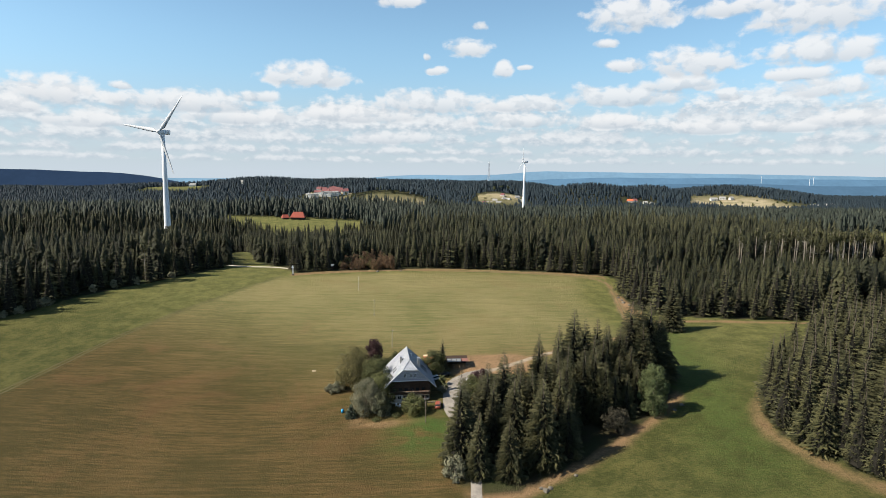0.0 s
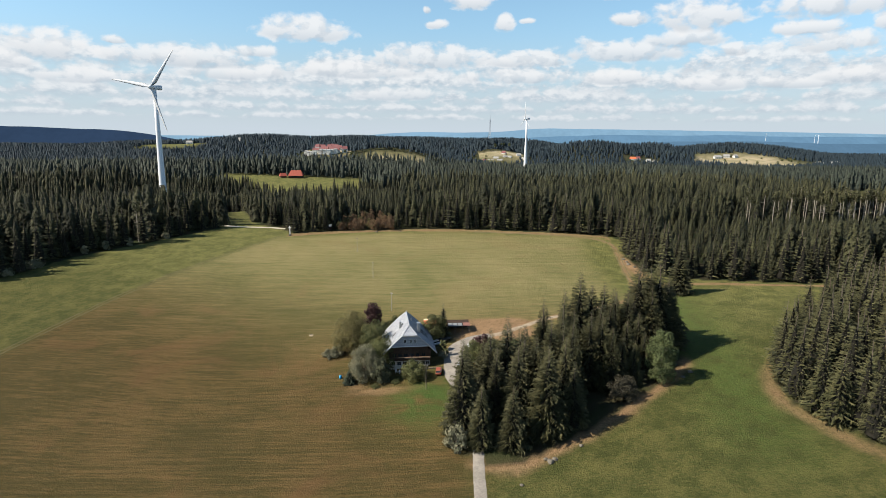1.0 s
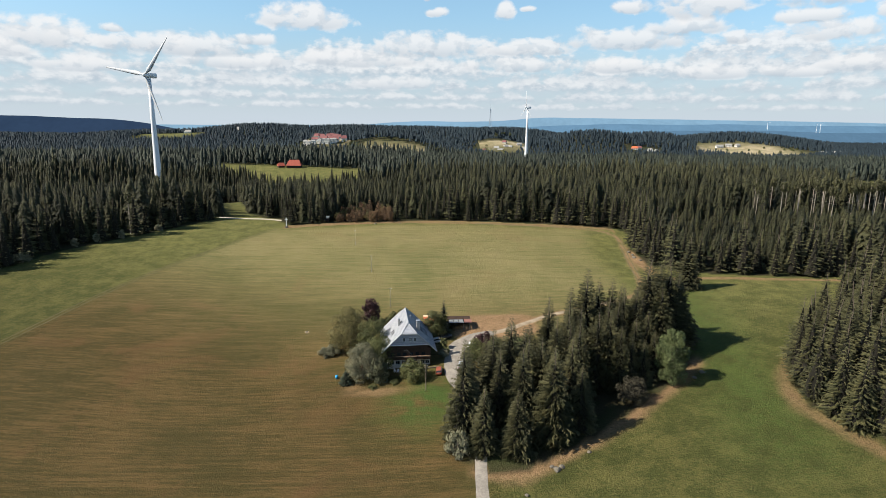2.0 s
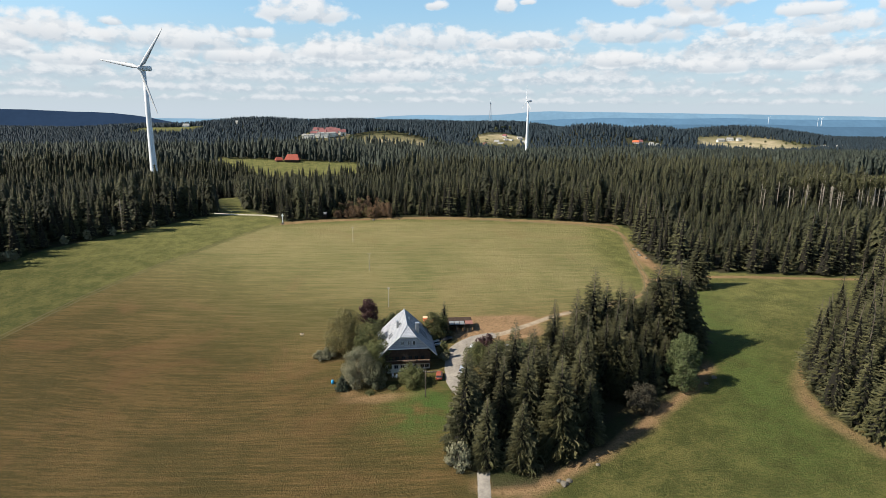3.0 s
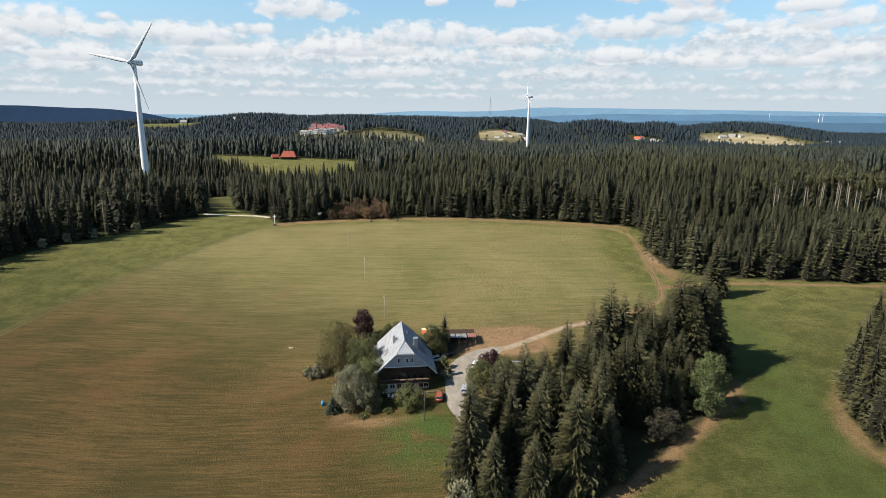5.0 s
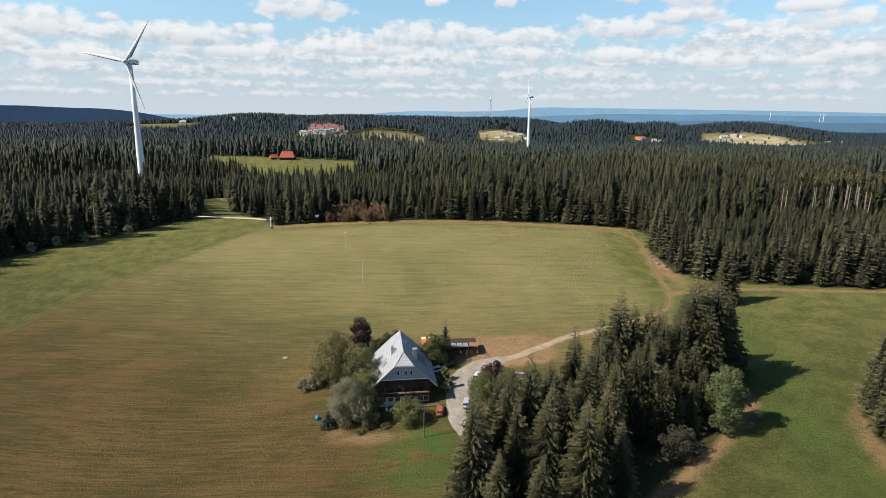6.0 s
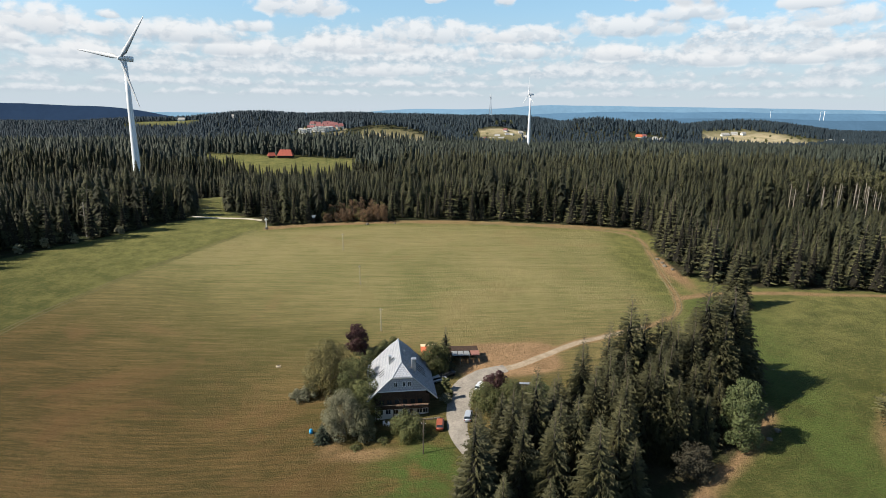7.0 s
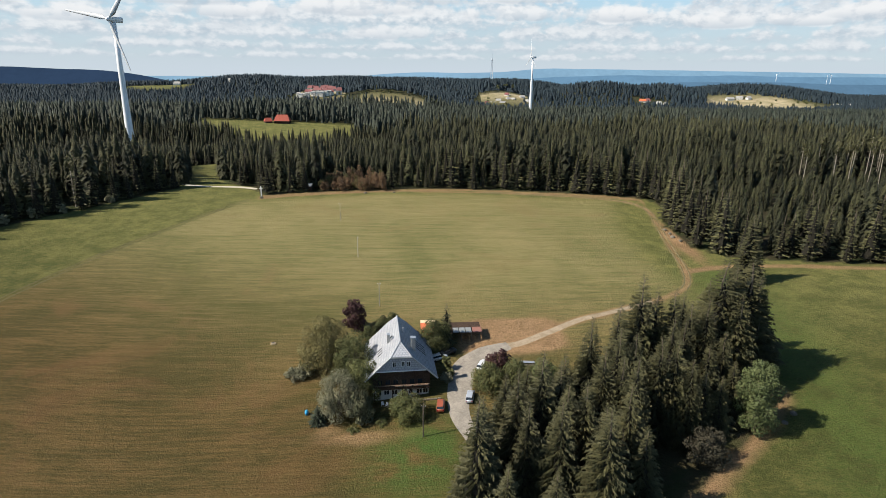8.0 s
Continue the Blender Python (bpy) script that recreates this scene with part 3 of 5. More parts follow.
def plant(kinds, places, rng):
    """Copies of the models over the places; the models themselves take the first ones."""
    spots = [(kinds[i % len(kinds)], stand(x, y, hgt, rng.uniform(0, 6.28), wide)) for i, (x, y, hgt, wide) in enumerate(places)]
    for k, m in spots[len(kinds):]:
        copy_thing(k, m)
    for k, m in spots[: len(kinds)]:
        k.matrix_basis = m


rng = random.Random(7)
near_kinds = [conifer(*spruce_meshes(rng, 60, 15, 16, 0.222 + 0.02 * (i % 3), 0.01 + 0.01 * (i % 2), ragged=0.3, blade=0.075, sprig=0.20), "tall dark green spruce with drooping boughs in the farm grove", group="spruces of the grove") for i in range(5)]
GROVE_TREES = [(6.8, 131, 24, 1.0), (14, 140, 22, 1.0), (18.3, 142.5, 24, 0.95), (21.9, 145, 20, 1.0), (29.2, 153.3, 24, 0.95), (35.6, 158.4, 24, 0.95), (40.3, 160.4, 28, 0.95),
               (43.9, 162, 24, 0.9), (47.5, 162, 24, 0.9), (50.4, 160.9, 22, 0.95), (58.3, 165, 28, 1.45), (62.5, 169, 25, 1.35), (26.4, 129.5, 22, 1.05), (32, 137.7, 20, 1.05),
               (49.4, 149, 14, 1.0), (11, 126, 16, 1.1), (18, 125, 15, 1.1), (20, 133, 21, 1.0), (33, 146, 20, 1.0), (35, 144, 21, 1.0), (41, 150, 21, 1.0), (25, 139, 20, 1.0),
               (13, 149, 16, 1.0), (56, 157, 17, 1.0), (66, 164, 16, 1.1), (29, 158, 17, 1.0), (52, 168, 20, 1.0), (60, 174, 20, 1.1), (68, 169, 22, 1.25), (66, 176, 21, 1.2), (53, 150, 12, 1.1), (8, 138, 19, 1.05), (24, 151, 18, 1.0), (18, 156, 13, 1.1), (37, 152, 21, 1.0), (45, 155, 22, 1.0), (30, 147, 21, 1.0), (22, 139, 20, 1.0), (48, 157, 20, 1.0),
               (54, 161, 22, 1.1), (15, 135, 20, 1.0), (27, 134, 19, 1.0), (61, 162, 22, 1.1), (33, 132, 16, 1.1), (34, 152, 22, 1.0),
               (64.5, 166.5, 27, 1.35), (69.5, 172, 20, 1.3), (52, 154.5, 16, 1.15), (56.5, 153, 13, 1.25), (46.5, 148.5, 17, 1.1), (44, 150, 20, 1.05)]
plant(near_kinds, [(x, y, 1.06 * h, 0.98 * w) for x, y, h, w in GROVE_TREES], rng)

right_kinds = [conifer(*spruce_meshes(rng, 42, 12, 8, 0.20 + 0.02 * (i % 2), 0.01, M_needles_edge, ragged=0.28, blade=0.085, sprig=0.24), "dark green spruce in the dense wood beside the meadow", group="spruces of the side wood") for i in range(4)]
spots = []
SIDE_WOOD = [(91, 151), (88, 136), (92, 127), (97, 117), (130, 85), (138, 84), (138, 184), (108, 171)]
for i in range(7000):
    x, y = rng.uniform(86, 138), rng.uniform(84, 188)
    if inside(x, y, SIDE_WOOD) and all(math.hypot(x - a, y - b) > 4.5 for a, b, *_ in spots):
        rim = float(off_line(x, y, EDGE_R))
        spots.append((x, y, rng.uniform(17, 22) if rim < 8 else rng.uniform(21, 27), rng.uniform(0.95, 1.22)))
plant(right_kinds, spots, rng)
lone = conifer(*spruce_meshes(rng, 44, 13, 12, 0.25, 0.0, ragged=0.2, blade=0.13, sprig=0.18), "lone bushy grey-green spruce on the meadow", name="lone_spruce")
lone.matrix_basis = stand(92.0, 219.0, 22.0, 1.0, 1.0)

# first rows of the wood round the field
edge_kinds = [conifer(*spruce_meshes(rng, 24, 9, 6, 0.185 + 0.018 * (i % 4), 0.01 + 0.02 * (i % 3), M_needles_edge, ragged=0.34, blade=0.15, sprig=0.22), "tall spruce at the edge of the dark wood", group="spruces at the wood edge") for i in range(6)]
rim_line = [p for p in smooth_line(FIELD[2:25], 4.0)]
edge_spots = []
for i, p in enumerate(rim_line):
    for row in range(2):
        for tries in range(6):
            x, y = p[0] + rng.uniform(-10, 10), p[1] + rng.uniform(-10, 10)
            d = float(off_line(x, y, FIELD, True))
            if not inside(x, y, FIELD) and not inside(x, y, GAP) and 0.6 < d < 9 and all(math.hypot(x - a, y - b) > 4.3 for a, b, *_ in edge_spots) and not (-55 < x < -25 and y < 341):
                edge_spots.append((x, y, rng.uniform(16, 25) if x > 0 or y < 290 else rng.uniform(14, 19.5), rng.uniform(0.75, 1.05)))
                break
plant(edge_kinds, edge_spots, rng)


# the wood behind, far too many to count
def cone_tree(rng, tiers, spikes, width):
    """Points and triangles of a simple ragged spruce, one metre high."""
    v, f = [], []
    for i in range(tiers):
        s = i / tiers
        z = 0.05 + 0.93 * s
        top = min(1.0, z + 1.75 / tiers * (0.9 + 0.3 * rng.random()))
        r = width * (1 - s) ** 0.68 * (0.80 + 0.20 * min(1, s * 5)) + 0.006
        b = len(v)
        v.append((0, 0, top if i < tiers - 1 else 1.0))
        ph = rng.uniform(0, 6)
        for k in range(spikes):
            for half, rr, dz in ((0, 1.0, -0.02), (0.5, 0.52, 0.015)):
                a = 2 * math.pi * (k + half + rng.uniform(-0.2, 0.2)) / spikes + ph
                q = r * rr * rng.uniform(0.52, 1.36)
                v.append((math.cos(a) * q, math.sin(a) * q, z + dz * rng.uniform(0.2, 1.6)))
        m = 2 * spikes
        for k in range(m):
            f.append((b, b + 1 + k, b + 1 + (k + 1) % m))
    return np.array(v), np.array(f), np.zeros(len(v))


def bough_tree(rng, tiers, arms, width, rings=6, sides=7):
    """Points and triangles of a spruce one metre high: a dense ragged body hung with drooping boughs."""
    v, f = [], []

    def half(s):
        return width * (1 - s) ** 0.62 * (0.80 + 0.20 * min(1, s * 5)) + 0.008

    for i in range(rings):
        s = i / rings
        for k in range(sides):
            a = 2 * math.pi * (k + 0.5 * (i % 2) + rng.uniform(-0.2, 0.2)) / sides
            q = half(s) * rng.uniform(0.42, 0.80)
            v.append((math.cos(a) * q, math.sin(a) * q, 0.03 + 0.93 * s + rng.uniform(-0.02, 0.02)))
    v.append((0, 0, 0.985))
    for i in range(rings - 1):
        for k in range(sides):
            p, q = i * sides + k, i * sides + (k + 1) % sides
            f.extend([(p, q, q + sides), (p, q + sides, p + sides)])
    f.extend(((rings - 1) * sides + k, (rings - 1) * sides + (k + 1) % sides, rings * sides) for k in range(sides))
    lean = [rng.uniform(0.8, 1.15) for _ in range(4)]
    for i in range(tiers):
        s = (i + rng.uniform(0, 0.7)) / tiers
        z = 0.05 + 0.93 * s
        count = max(3, round(arms * (0.45 + 0.55 * (1 - s))))
        for k in range(count):
            a = 2 * math.pi * (k + rng.uniform(0, 0.8)) / count + i * 2.4
            L = half(s) * rng.uniform(0.85, 1.35) * lean[int(a / 2 / math.pi * 4) % 4]
            c, d, w = math.cos(a), math.sin(a), half(s) * rng.uniform(0.26, 0.46)
            hang = L * (0.85 * (1 - s) + 0.15)
            b, q = len(v), L * 0.45
            v.extend([(c * q - d * w, d * q + c * w, z + 0.02), (c * L, d * L, z - hang * rng.uniform(0.5, 1.0)), (c * q + d * w, d * q - c * w, z + 0.02)])
            f.append((b, b + 1, b + 2))
    # flags the lower body, which takes the painted shade of the crown's inside
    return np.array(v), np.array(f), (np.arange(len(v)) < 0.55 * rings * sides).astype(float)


def forest(name, label, places, heights, wides, kinds, mat, seed):
    """One joined mesh of many trees."""
    r = np.random.RandomState(seed)
    V, F, tone, inner_shade, base = [], [], [], [], 0
    n = len(places)
    z = land(places[:, 0], places[:, 1])
    turn, pick, shade = r.uniform(0, 6.28, n), r.randint(0, len(kinds), n), r.uniform(0, 1, n) ** 2
    for k, (v, f, heart) in enumerate(kinds):
        s = np.where(pick == k)[0]
        if not len(s):
            continue
        c, w = np.cos(turn[s])[:, None], np.sin(turn[s])[:, None]
        h, wd = heights[s][:, None], wides[s][:, None]
        pts = np.stack([(v[:, 0] * c - v[:, 1] * w) * h * wd + places[s, 0][:, None], (v[:, 0] * w + v[:, 1] * c) * h * wd + places[s, 1][:, None], v[:, 2] * h + z[s][:, None]], -1)
        V.append(pts.reshape(-1, 3))
        F.append((f[None] + (np.arange(len(s)) * len(v))[:, None, None] + base).reshape(-1, 3))
        tone.append(np.repeat(shade[s], len(v)))
        inner_shade.append(np.tile(heart, len(s)))
        base += len(s) * len(v)
    V, F, tone, inner_shade = np.concatenate(V), np.concatenate(F), np.concatenate(tone), np.concatenate(inner_shade)
    me = bpy.data.meshes.new(name)
    me.vertices.add(len(V))
    me.vertices.foreach_set("co", V.ravel())
    me.loops.add(F.size)
    me.loops.foreach_set("vertex_index", F.ravel().astype(np.int32))
    me.polygons.add(len(F))
    me.polygons.foreach_set("loop_start", np.arange(0, F.size, 3, dtype=np.int32))
    me.polygons.foreach_set("loop_total", np.full(len(F), 3, dtype=np.int32))
    me.update(calc_edges=True)
    me.attributes.new("tone", "FLOAT", "POINT").data.foreach_set("value", tone.astype(np.float32))
    me.attributes.new("inner_shade", "FLOAT", "POINT").data.foreach_set("value", inner_shade.astype(np.float32))
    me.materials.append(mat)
    return tagged(new(name, me), label, "forest", "", "stuff")


def scatter(x0, x1, y0, y1, step, seed, jitter=0.48):
    r = np.random.RandomState(seed)
    X, Y = np.meshgrid(np.arange(x0, x1, step), np.arange(y0, y1, step))
    P = np.stack([X.ravel(), Y.ravel()], -1) + r.uniform(-jitter, jitter, (X.size, 2)) * step
    ok = np.ones(len(P), bool)
    for p in OPEN:
        ok &= ~inside(P[:, 0], P[:, 1], p)
    return P[ok]


r0 = random.Random(3)
mid_kinds = [bough_tree(r0, 16, 10, 0.124 + 0.017 * (i % 4), 5, 6) for i in range(10)]
back_kinds = [bough_tree(r0, 8, 5, 0.120 + 0.017 * (i % 4), 4, 5) for i in range(8)]
low_kinds = [cone_tree(r0, 3, 4, 0.140 + 0.014 * (i % 3)) for i in range(6)]
hill_kinds = [cone_tree(r0, 2, 3, 0.20 + 0.02 * (i % 3)) for i in range(4)]
R = np.random.RandomState(11)

P = scatter(-620, 620, -60, 640, 5.1, 21)
keep = (np.abs(P[:, 0]) < 0.80 * np.maximum(P[:, 1], 0) + 150) & (off_line(P[:, 0], P[:, 1], FIELD, True) > 7.5) & ~((P[:, 0] > 84) & (P[:, 0] < 140) & inside(P[:, 0], P[:, 1], SIDE_WOOD))
keep &= ~((np.abs(P[:, 0] + 40) < 15) & (P[:, 1] < 342))
keep &= R.uniform(0, 1, len(P)) > 0.10
P = P[keep & ~((P[:, 1] > 336) & (P[:, 1] < 374) & (P[:, 0] > 0.49 * P[:, 1]) & (P[:, 0] < 0.78 * P[:, 1]) & (R.uniform(0, 1, len(P)) < 0.75))]
close = np.hypot(P[:, 0], P[:, 1] - 30) < 430
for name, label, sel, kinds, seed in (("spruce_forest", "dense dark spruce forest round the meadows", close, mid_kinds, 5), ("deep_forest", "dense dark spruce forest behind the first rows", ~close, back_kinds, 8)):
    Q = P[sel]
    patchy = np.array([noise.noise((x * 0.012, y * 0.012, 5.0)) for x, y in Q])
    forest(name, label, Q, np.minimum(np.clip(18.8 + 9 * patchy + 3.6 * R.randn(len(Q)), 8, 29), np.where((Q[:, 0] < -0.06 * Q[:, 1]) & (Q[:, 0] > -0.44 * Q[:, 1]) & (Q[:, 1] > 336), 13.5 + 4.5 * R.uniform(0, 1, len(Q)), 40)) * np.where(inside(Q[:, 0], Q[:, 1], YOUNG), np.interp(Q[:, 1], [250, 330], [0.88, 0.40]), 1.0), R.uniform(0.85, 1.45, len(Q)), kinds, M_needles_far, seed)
P = scatter(-1250, 1250, 640, 1420, 8.0, 22)
P = P[np.abs(P[:, 0]) < 0.80 * P[:, 1] + 120]
patchy = np.array([noise.noise((x * 0.008, y * 0.008, 2.0)) for x, y in P])
forest("plateau_forest", "dense dark spruce forest on the plateau", P, np.clip(19.0 + 8 * patchy + 3.2 * R.randn(len(P)), 9, 28), R.uniform(1.0, 1.35, len(P)), low_kinds, M_needles_plateau_haze, 6)
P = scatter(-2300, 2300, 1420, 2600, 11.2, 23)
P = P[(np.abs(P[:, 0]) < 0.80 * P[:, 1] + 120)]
forest("hill_forest", "far wooded hills of dark spruce", P, R.uniform(12, 19, len(P)), R.uniform(1.1, 1.6, len(P)), hill_kinds, M_needles_hill_haze, 7)

# ---- broad-leaved trees and shrubs ----


def leaf_crown(rng, blobs, count, size, mat, hang=0.0):
    """Many small leaf sprays on the outside of a few lobes."""
    v, f = [], []
    total = sum(r[0] * r[1] + r[1] * r[2] for _, r in blobs)
    for c, r in blobs:
        for i in range(int(count * (r[0] * r[1] + r[1] * r[2]) / total)):
            d = Vector((rng.gauss(0, 1), rng.gauss(0, 1), rng.gauss(0, 1))).normalized()
            k = rng.uniform(0.78, 1.07) + 0.12 * noise.noise(Vector(c) * 0.7 + d * 2.2)
            p = Vector(c) + Vector((d.x * r[0], d.y * r[1], d.z * r[2])) * k
            if p.z < 0.1:
                continue
            s = size * rng.uniform(0.6, 1.4)
            nrm = (d + Vector((rng.uniform(-0.8, 0.8), rng.uniform(-0.8, 0.8), rng.uniform(-0.5, 0.8)))).normalized()
            a = nrm.cross(Vector((rng.uniform(-1, 1), rng.uniform(-1, 1), 0.3))).normalized()
            b = nrm.cross(a)
            if hang:
                b = (b * (1 - hang) + Vector((d.x * 0.2, d.y * 0.2, -1.4)) * hang)
            q = len(v)
            v.extend([p - a * s * 0.5, p + b * s * 0.45 + nrm * s * 0.1, p + a * s * 0.55, p - b * s * 0.5 - nrm * s * 0.15])
            f.append((q, q + 1, q + 2, q + 3))
    return mesh("crown", v, f, mat)


def limbs(rng, height, blobs, girth=0.22):
    v, f = [], []
    top = Vector((rng.uniform(-0.3, 0.3), rng.uniform(-0.3, 0.3), height * 0.6))
    tube(v, f, [Vector((0, 0, -0.4)), Vector((0.05, 0, height * 0.2)), top * 0.7, top], [girth * 1.3, girth, girth * 0.7, girth * 0.4], 8)
    for c, r in blobs:
        c = Vector(c)
        s = top * rng.uniform(0.35, 0.8)
        tube(v, f, [s, (s + c) / 2 + Vector((0, 0, -0.2)), c], [girth * 0.45, girth * 0.3, girth * 0.08], 5)
    return mesh("trunk", v, f, M_bark, True)


def broadleaf(name, label, x, y, blobs, count, size, mat, rng, category="tree", hang=0.0, girth=0.2, group=""):
    top = max(c[2] + r[2] for c, r in blobs)
    base = tagged(new(name), label, category, group)
    base.location = on(x, y, -0.1)
    part("trunk", limbs(rng, top, blobs, girth), base)
    part("crown", leaf_crown(rng, blobs, count, size, mat, hang), base)
    return base


def lobes(rng, r, h, n, low=0.12):
    """Lobes of a lumpy crown of half width r and height h that reaches down to low * h."""
    out = [((0, 0, h * 0.52), (r * 0.62, r * 0.62, h * 0.40))]
    for i in range(2 * n):
        a = 2.4 * i + rng.uniform(-0.4, 0.4)
        t = (i + 0.5) / (2 * n)
        z = (low + (0.93 - low) * t) * h
        w = math.sqrt(max(0.05, 1 - ((t - 0.40) / 0.64) ** 2))
        s = r * rng.uniform(0.26, 0.42)
        k = max(0.0, r * w - s * 0.75)
        out.append(((math.cos(a) * k, math.sin(a) * k, max(z, s * 0.6)), (s, s, s * rng.uniform(0.8, 1.25))))
    return out


rb = random.Random(17)
broadleaf("ash_tree", "round yellowish-green ash tree beside the farmhouse", -25.8, 179.3, lobes(rb, 6.2, 13.2, 12, 0.06), 17000, 0.26, M_leaf_ash, rb)
broadleaf("maple_tree", "yellowish-green maple leaning on the farmhouse roof", -18.6, 175.0, lobes(rb, 5.2, 11.6, 10, 0.06), 13000, 0.25, M_leaf, rb)
broadleaf("maple_tree", "dense green maple shading the house wall", -15.6, 167.6, lobes(rb, 4.4, 9.6, 9, 0.06), 9500, 0.25, M_leaf, rb)
broadleaf("willow_tree", "silvery grey-green willow in front of the farmhouse", -20.0, 163.2, lobes(rb, 4.6, 10.4, 11, 0.05), 16000, 0.22, M_leaf_willow, rb, hang=0.45)
broadleaf("weeping_tree", "weeping grey-green larch beside the willow", -15.2, 160.6, lobes(rb, 2.7, 7.2, 7, 0.05), 5000, 0.32, M_leaf_larch, rb, hang=0.8)
broadleaf("copper_beech", "dark purple-leaved beech behind the farmhouse", -21.5, 197, lobes(rb, 3.2, 8.8, 9, 0.08), 3200, 0.42, M_leaf_purple, rb)
broadleaf("round_bush", "round olive-green bush in front of the house", -5.6, 160.6, lobes(rb, 3.8, 5.0, 8, 0.08), 9000, 0.21, M_leaf, rb, "bush")
broadleaf("garden_tree", "round grey-green garden tree behind the house", -0.4, 185.0, lobes(rb, 4.2, 8.4, 9, 0.08), 9500, 0.24, M_leaf, rb)
broadleaf("copper_bush", "dark purple-leaved bush beside the drive", 14.4, 174.0, lobes(rb, 3.1, 5.8, 7, 0.08), 2600, 0.36, M_leaf_purple, rb, "bush")
broadleaf("hazel_bush", "large green hazel bush at the bend of the drive", 11.8, 167.8, lobes(rb, 3.9, 6.2, 8, 0.06), 8500, 0.22, M_leaf, rb, "bush")
broadleaf("hazel_bush", "green hazel bush at the rim of the grove", 18.0, 169.2, lobes(rb, 3.6, 5.6, 8, 0.06), 7000, 0.22, M_leaf, rb, "bush")
broadleaf("hazel_bush", "green hazel bush under the spruces", 23.5, 167.5, lobes(rb, 3.6, 6.4, 8, 0.06), 7000, 0.22, M_leaf_birch, rb, "bush")
broadleaf("birch_tree", "pale green birch at the sunny end of the grove", 60.5, 150.5, lobes(rb, 4.2, 14.5, 14, 0.05), 18000, 0.24, M_leaf_birch, rb)
broadleaf("grey_bush", "greyish leafless-looking bush beside the birch", 48.2, 143.0, lobes(rb, 3.9, 6.0, 8, 0.06), 6500, 0.24, surface("grey_twigs", (0.052, 0.046, 0.030), (0.026, 0.025, 0.015), 0.8, 0.9, fine=3.0), rb, "bush")
broadleaf("willow_bush", "pale grey-green willow bush beside the lane", 5.4, 126.5, lobes(rb, 3.0, 5.5, 7, 0.05), 2200, 0.4, M_leaf_willow, rb, "bush", hang=0.3)
broadleaf("rose_bush", "small green bush at the house corner", 2.6, 172.3, lobes(rb, 1.6, 2.0, 5, 0.2), 600, 0.34, M_leaf_willow, rb, "bush")
broadleaf("lilac_bush", "tall narrow green bush beside the house", 2.4, 176.8, lobes(rb, 1.3, 3.6, 5, 0.2), 600, 0.36, M_leaf, rb, "bush")
for i, (x, y, r, h) in enumerate([(-30.6, 177.6, 2.5, 3.0), (-33.0, 176.6, 2.2, 2.4), (-17, 192, 2.6, 3.4), (-13.5, 196.5, 2.8, 3.6), (-11.5, 199, 2.2, 3.0), (0.5, 190, 2.0, 3.6), (-10.8, 159.0, 1.3, 1.0), (-16.5, 157.6, 1.3, 0.9), (3.2, 174.6, 1.4, 1.5)]):
    broadleaf("shrub", "low green garden shrub beside the farmhouse", x, y, lobes(rb, r, h, 5, 0.05), int(520 * r * h ** 0.6), 0.24, M_leaf if i > 1 else M_leaf_willow, rb, "shrub", group="garden shrubs")
blue = conifer(*spruce_meshes(rb, 24, 13, 9, 0.52, 0.0, M_needles_blue, ragged=0.2), "small bushy blue-green spruce in the garden", "blue_spruce")
blue.matrix_basis = stand(-24.2, 160.8, 4.8, 0.4)
garden = conifer(*spruce_meshes(rb, 30, 11, 9, 0.25, 0.0), "slender dark green spruce behind the house", "garden_spruce")
garden.matrix_basis = stand(2.6, 187.2, 12.5, 0.9)
for i in range(36):
    x, y = -54 + 0.83 * i + rb.uniform(-0.8, 0.8), 323.5 + 15 * rb.random() ** 1.3
    h = rb.uniform(3, 4.5) + 0.10 * i * 0.8 + 0.34 * (y - 324)
    broadleaf("withered_bush", "withered reddish-brown bush at the wood edge", x, y, lobes(rb, rb.uniform(1.7, 2.6), h, 5, 0.05), 800, 0.36, M_leaf_brown if i % 4 else M_leaf_ash, rb, "bush", group="withered bushes at the wood edge", girth=0.1)
for i in range(26):
    k = rb.uniform(0, 1)
    x, y = np.interp(k, [0, 0.5, 1], [-183, -155, -112]) + rb.uniform(-6, 2), np.interp(k, [0, 0.5, 1], [213, 262, 313]) + rb.uniform(0, 5)
    if not inside(x, y, FIELD):
        broadleaf("edge_bush", "grey-green bush at the shaded wood edge", x, y, lobes(rb, rb.uniform(1.5, 2.6), rb.uniform(3, 5), 5, 0.05), 520, 0.5, M_leaf_willow, rb, "bush", group="bushes at the wood edge", girth=0.1)


# ---- solids ----
def slab(bm, lo, hi, m=None, bevel=0.0):
    """A box from lo to hi."""
    r = bmesh.ops.create_cube(bm, size=1.0)
    s = Matrix.Translation([(a + b) / 2 for a, b in zip(lo, hi)]) @ Matrix.Diagonal([b - a for a, b in zip(lo, hi)] + [1])
    bmesh.ops.transform(bm, matrix=(m or Matrix()) @ s, verts=r["verts"])
    if bevel:
        bmesh.ops.bevel(bm, geom=list({e for v in r["verts"] for e in v.link_edges}), offset=bevel, segments=1, affect="EDGES")


def box_part(name, lo, hi, mat, parent, label="", bevel=0.02):
    bm = bmesh.new()
    slab(bm, lo, hi, None, bevel)
    return part(name, bm_mesh(name, bm, mat), parent, label)


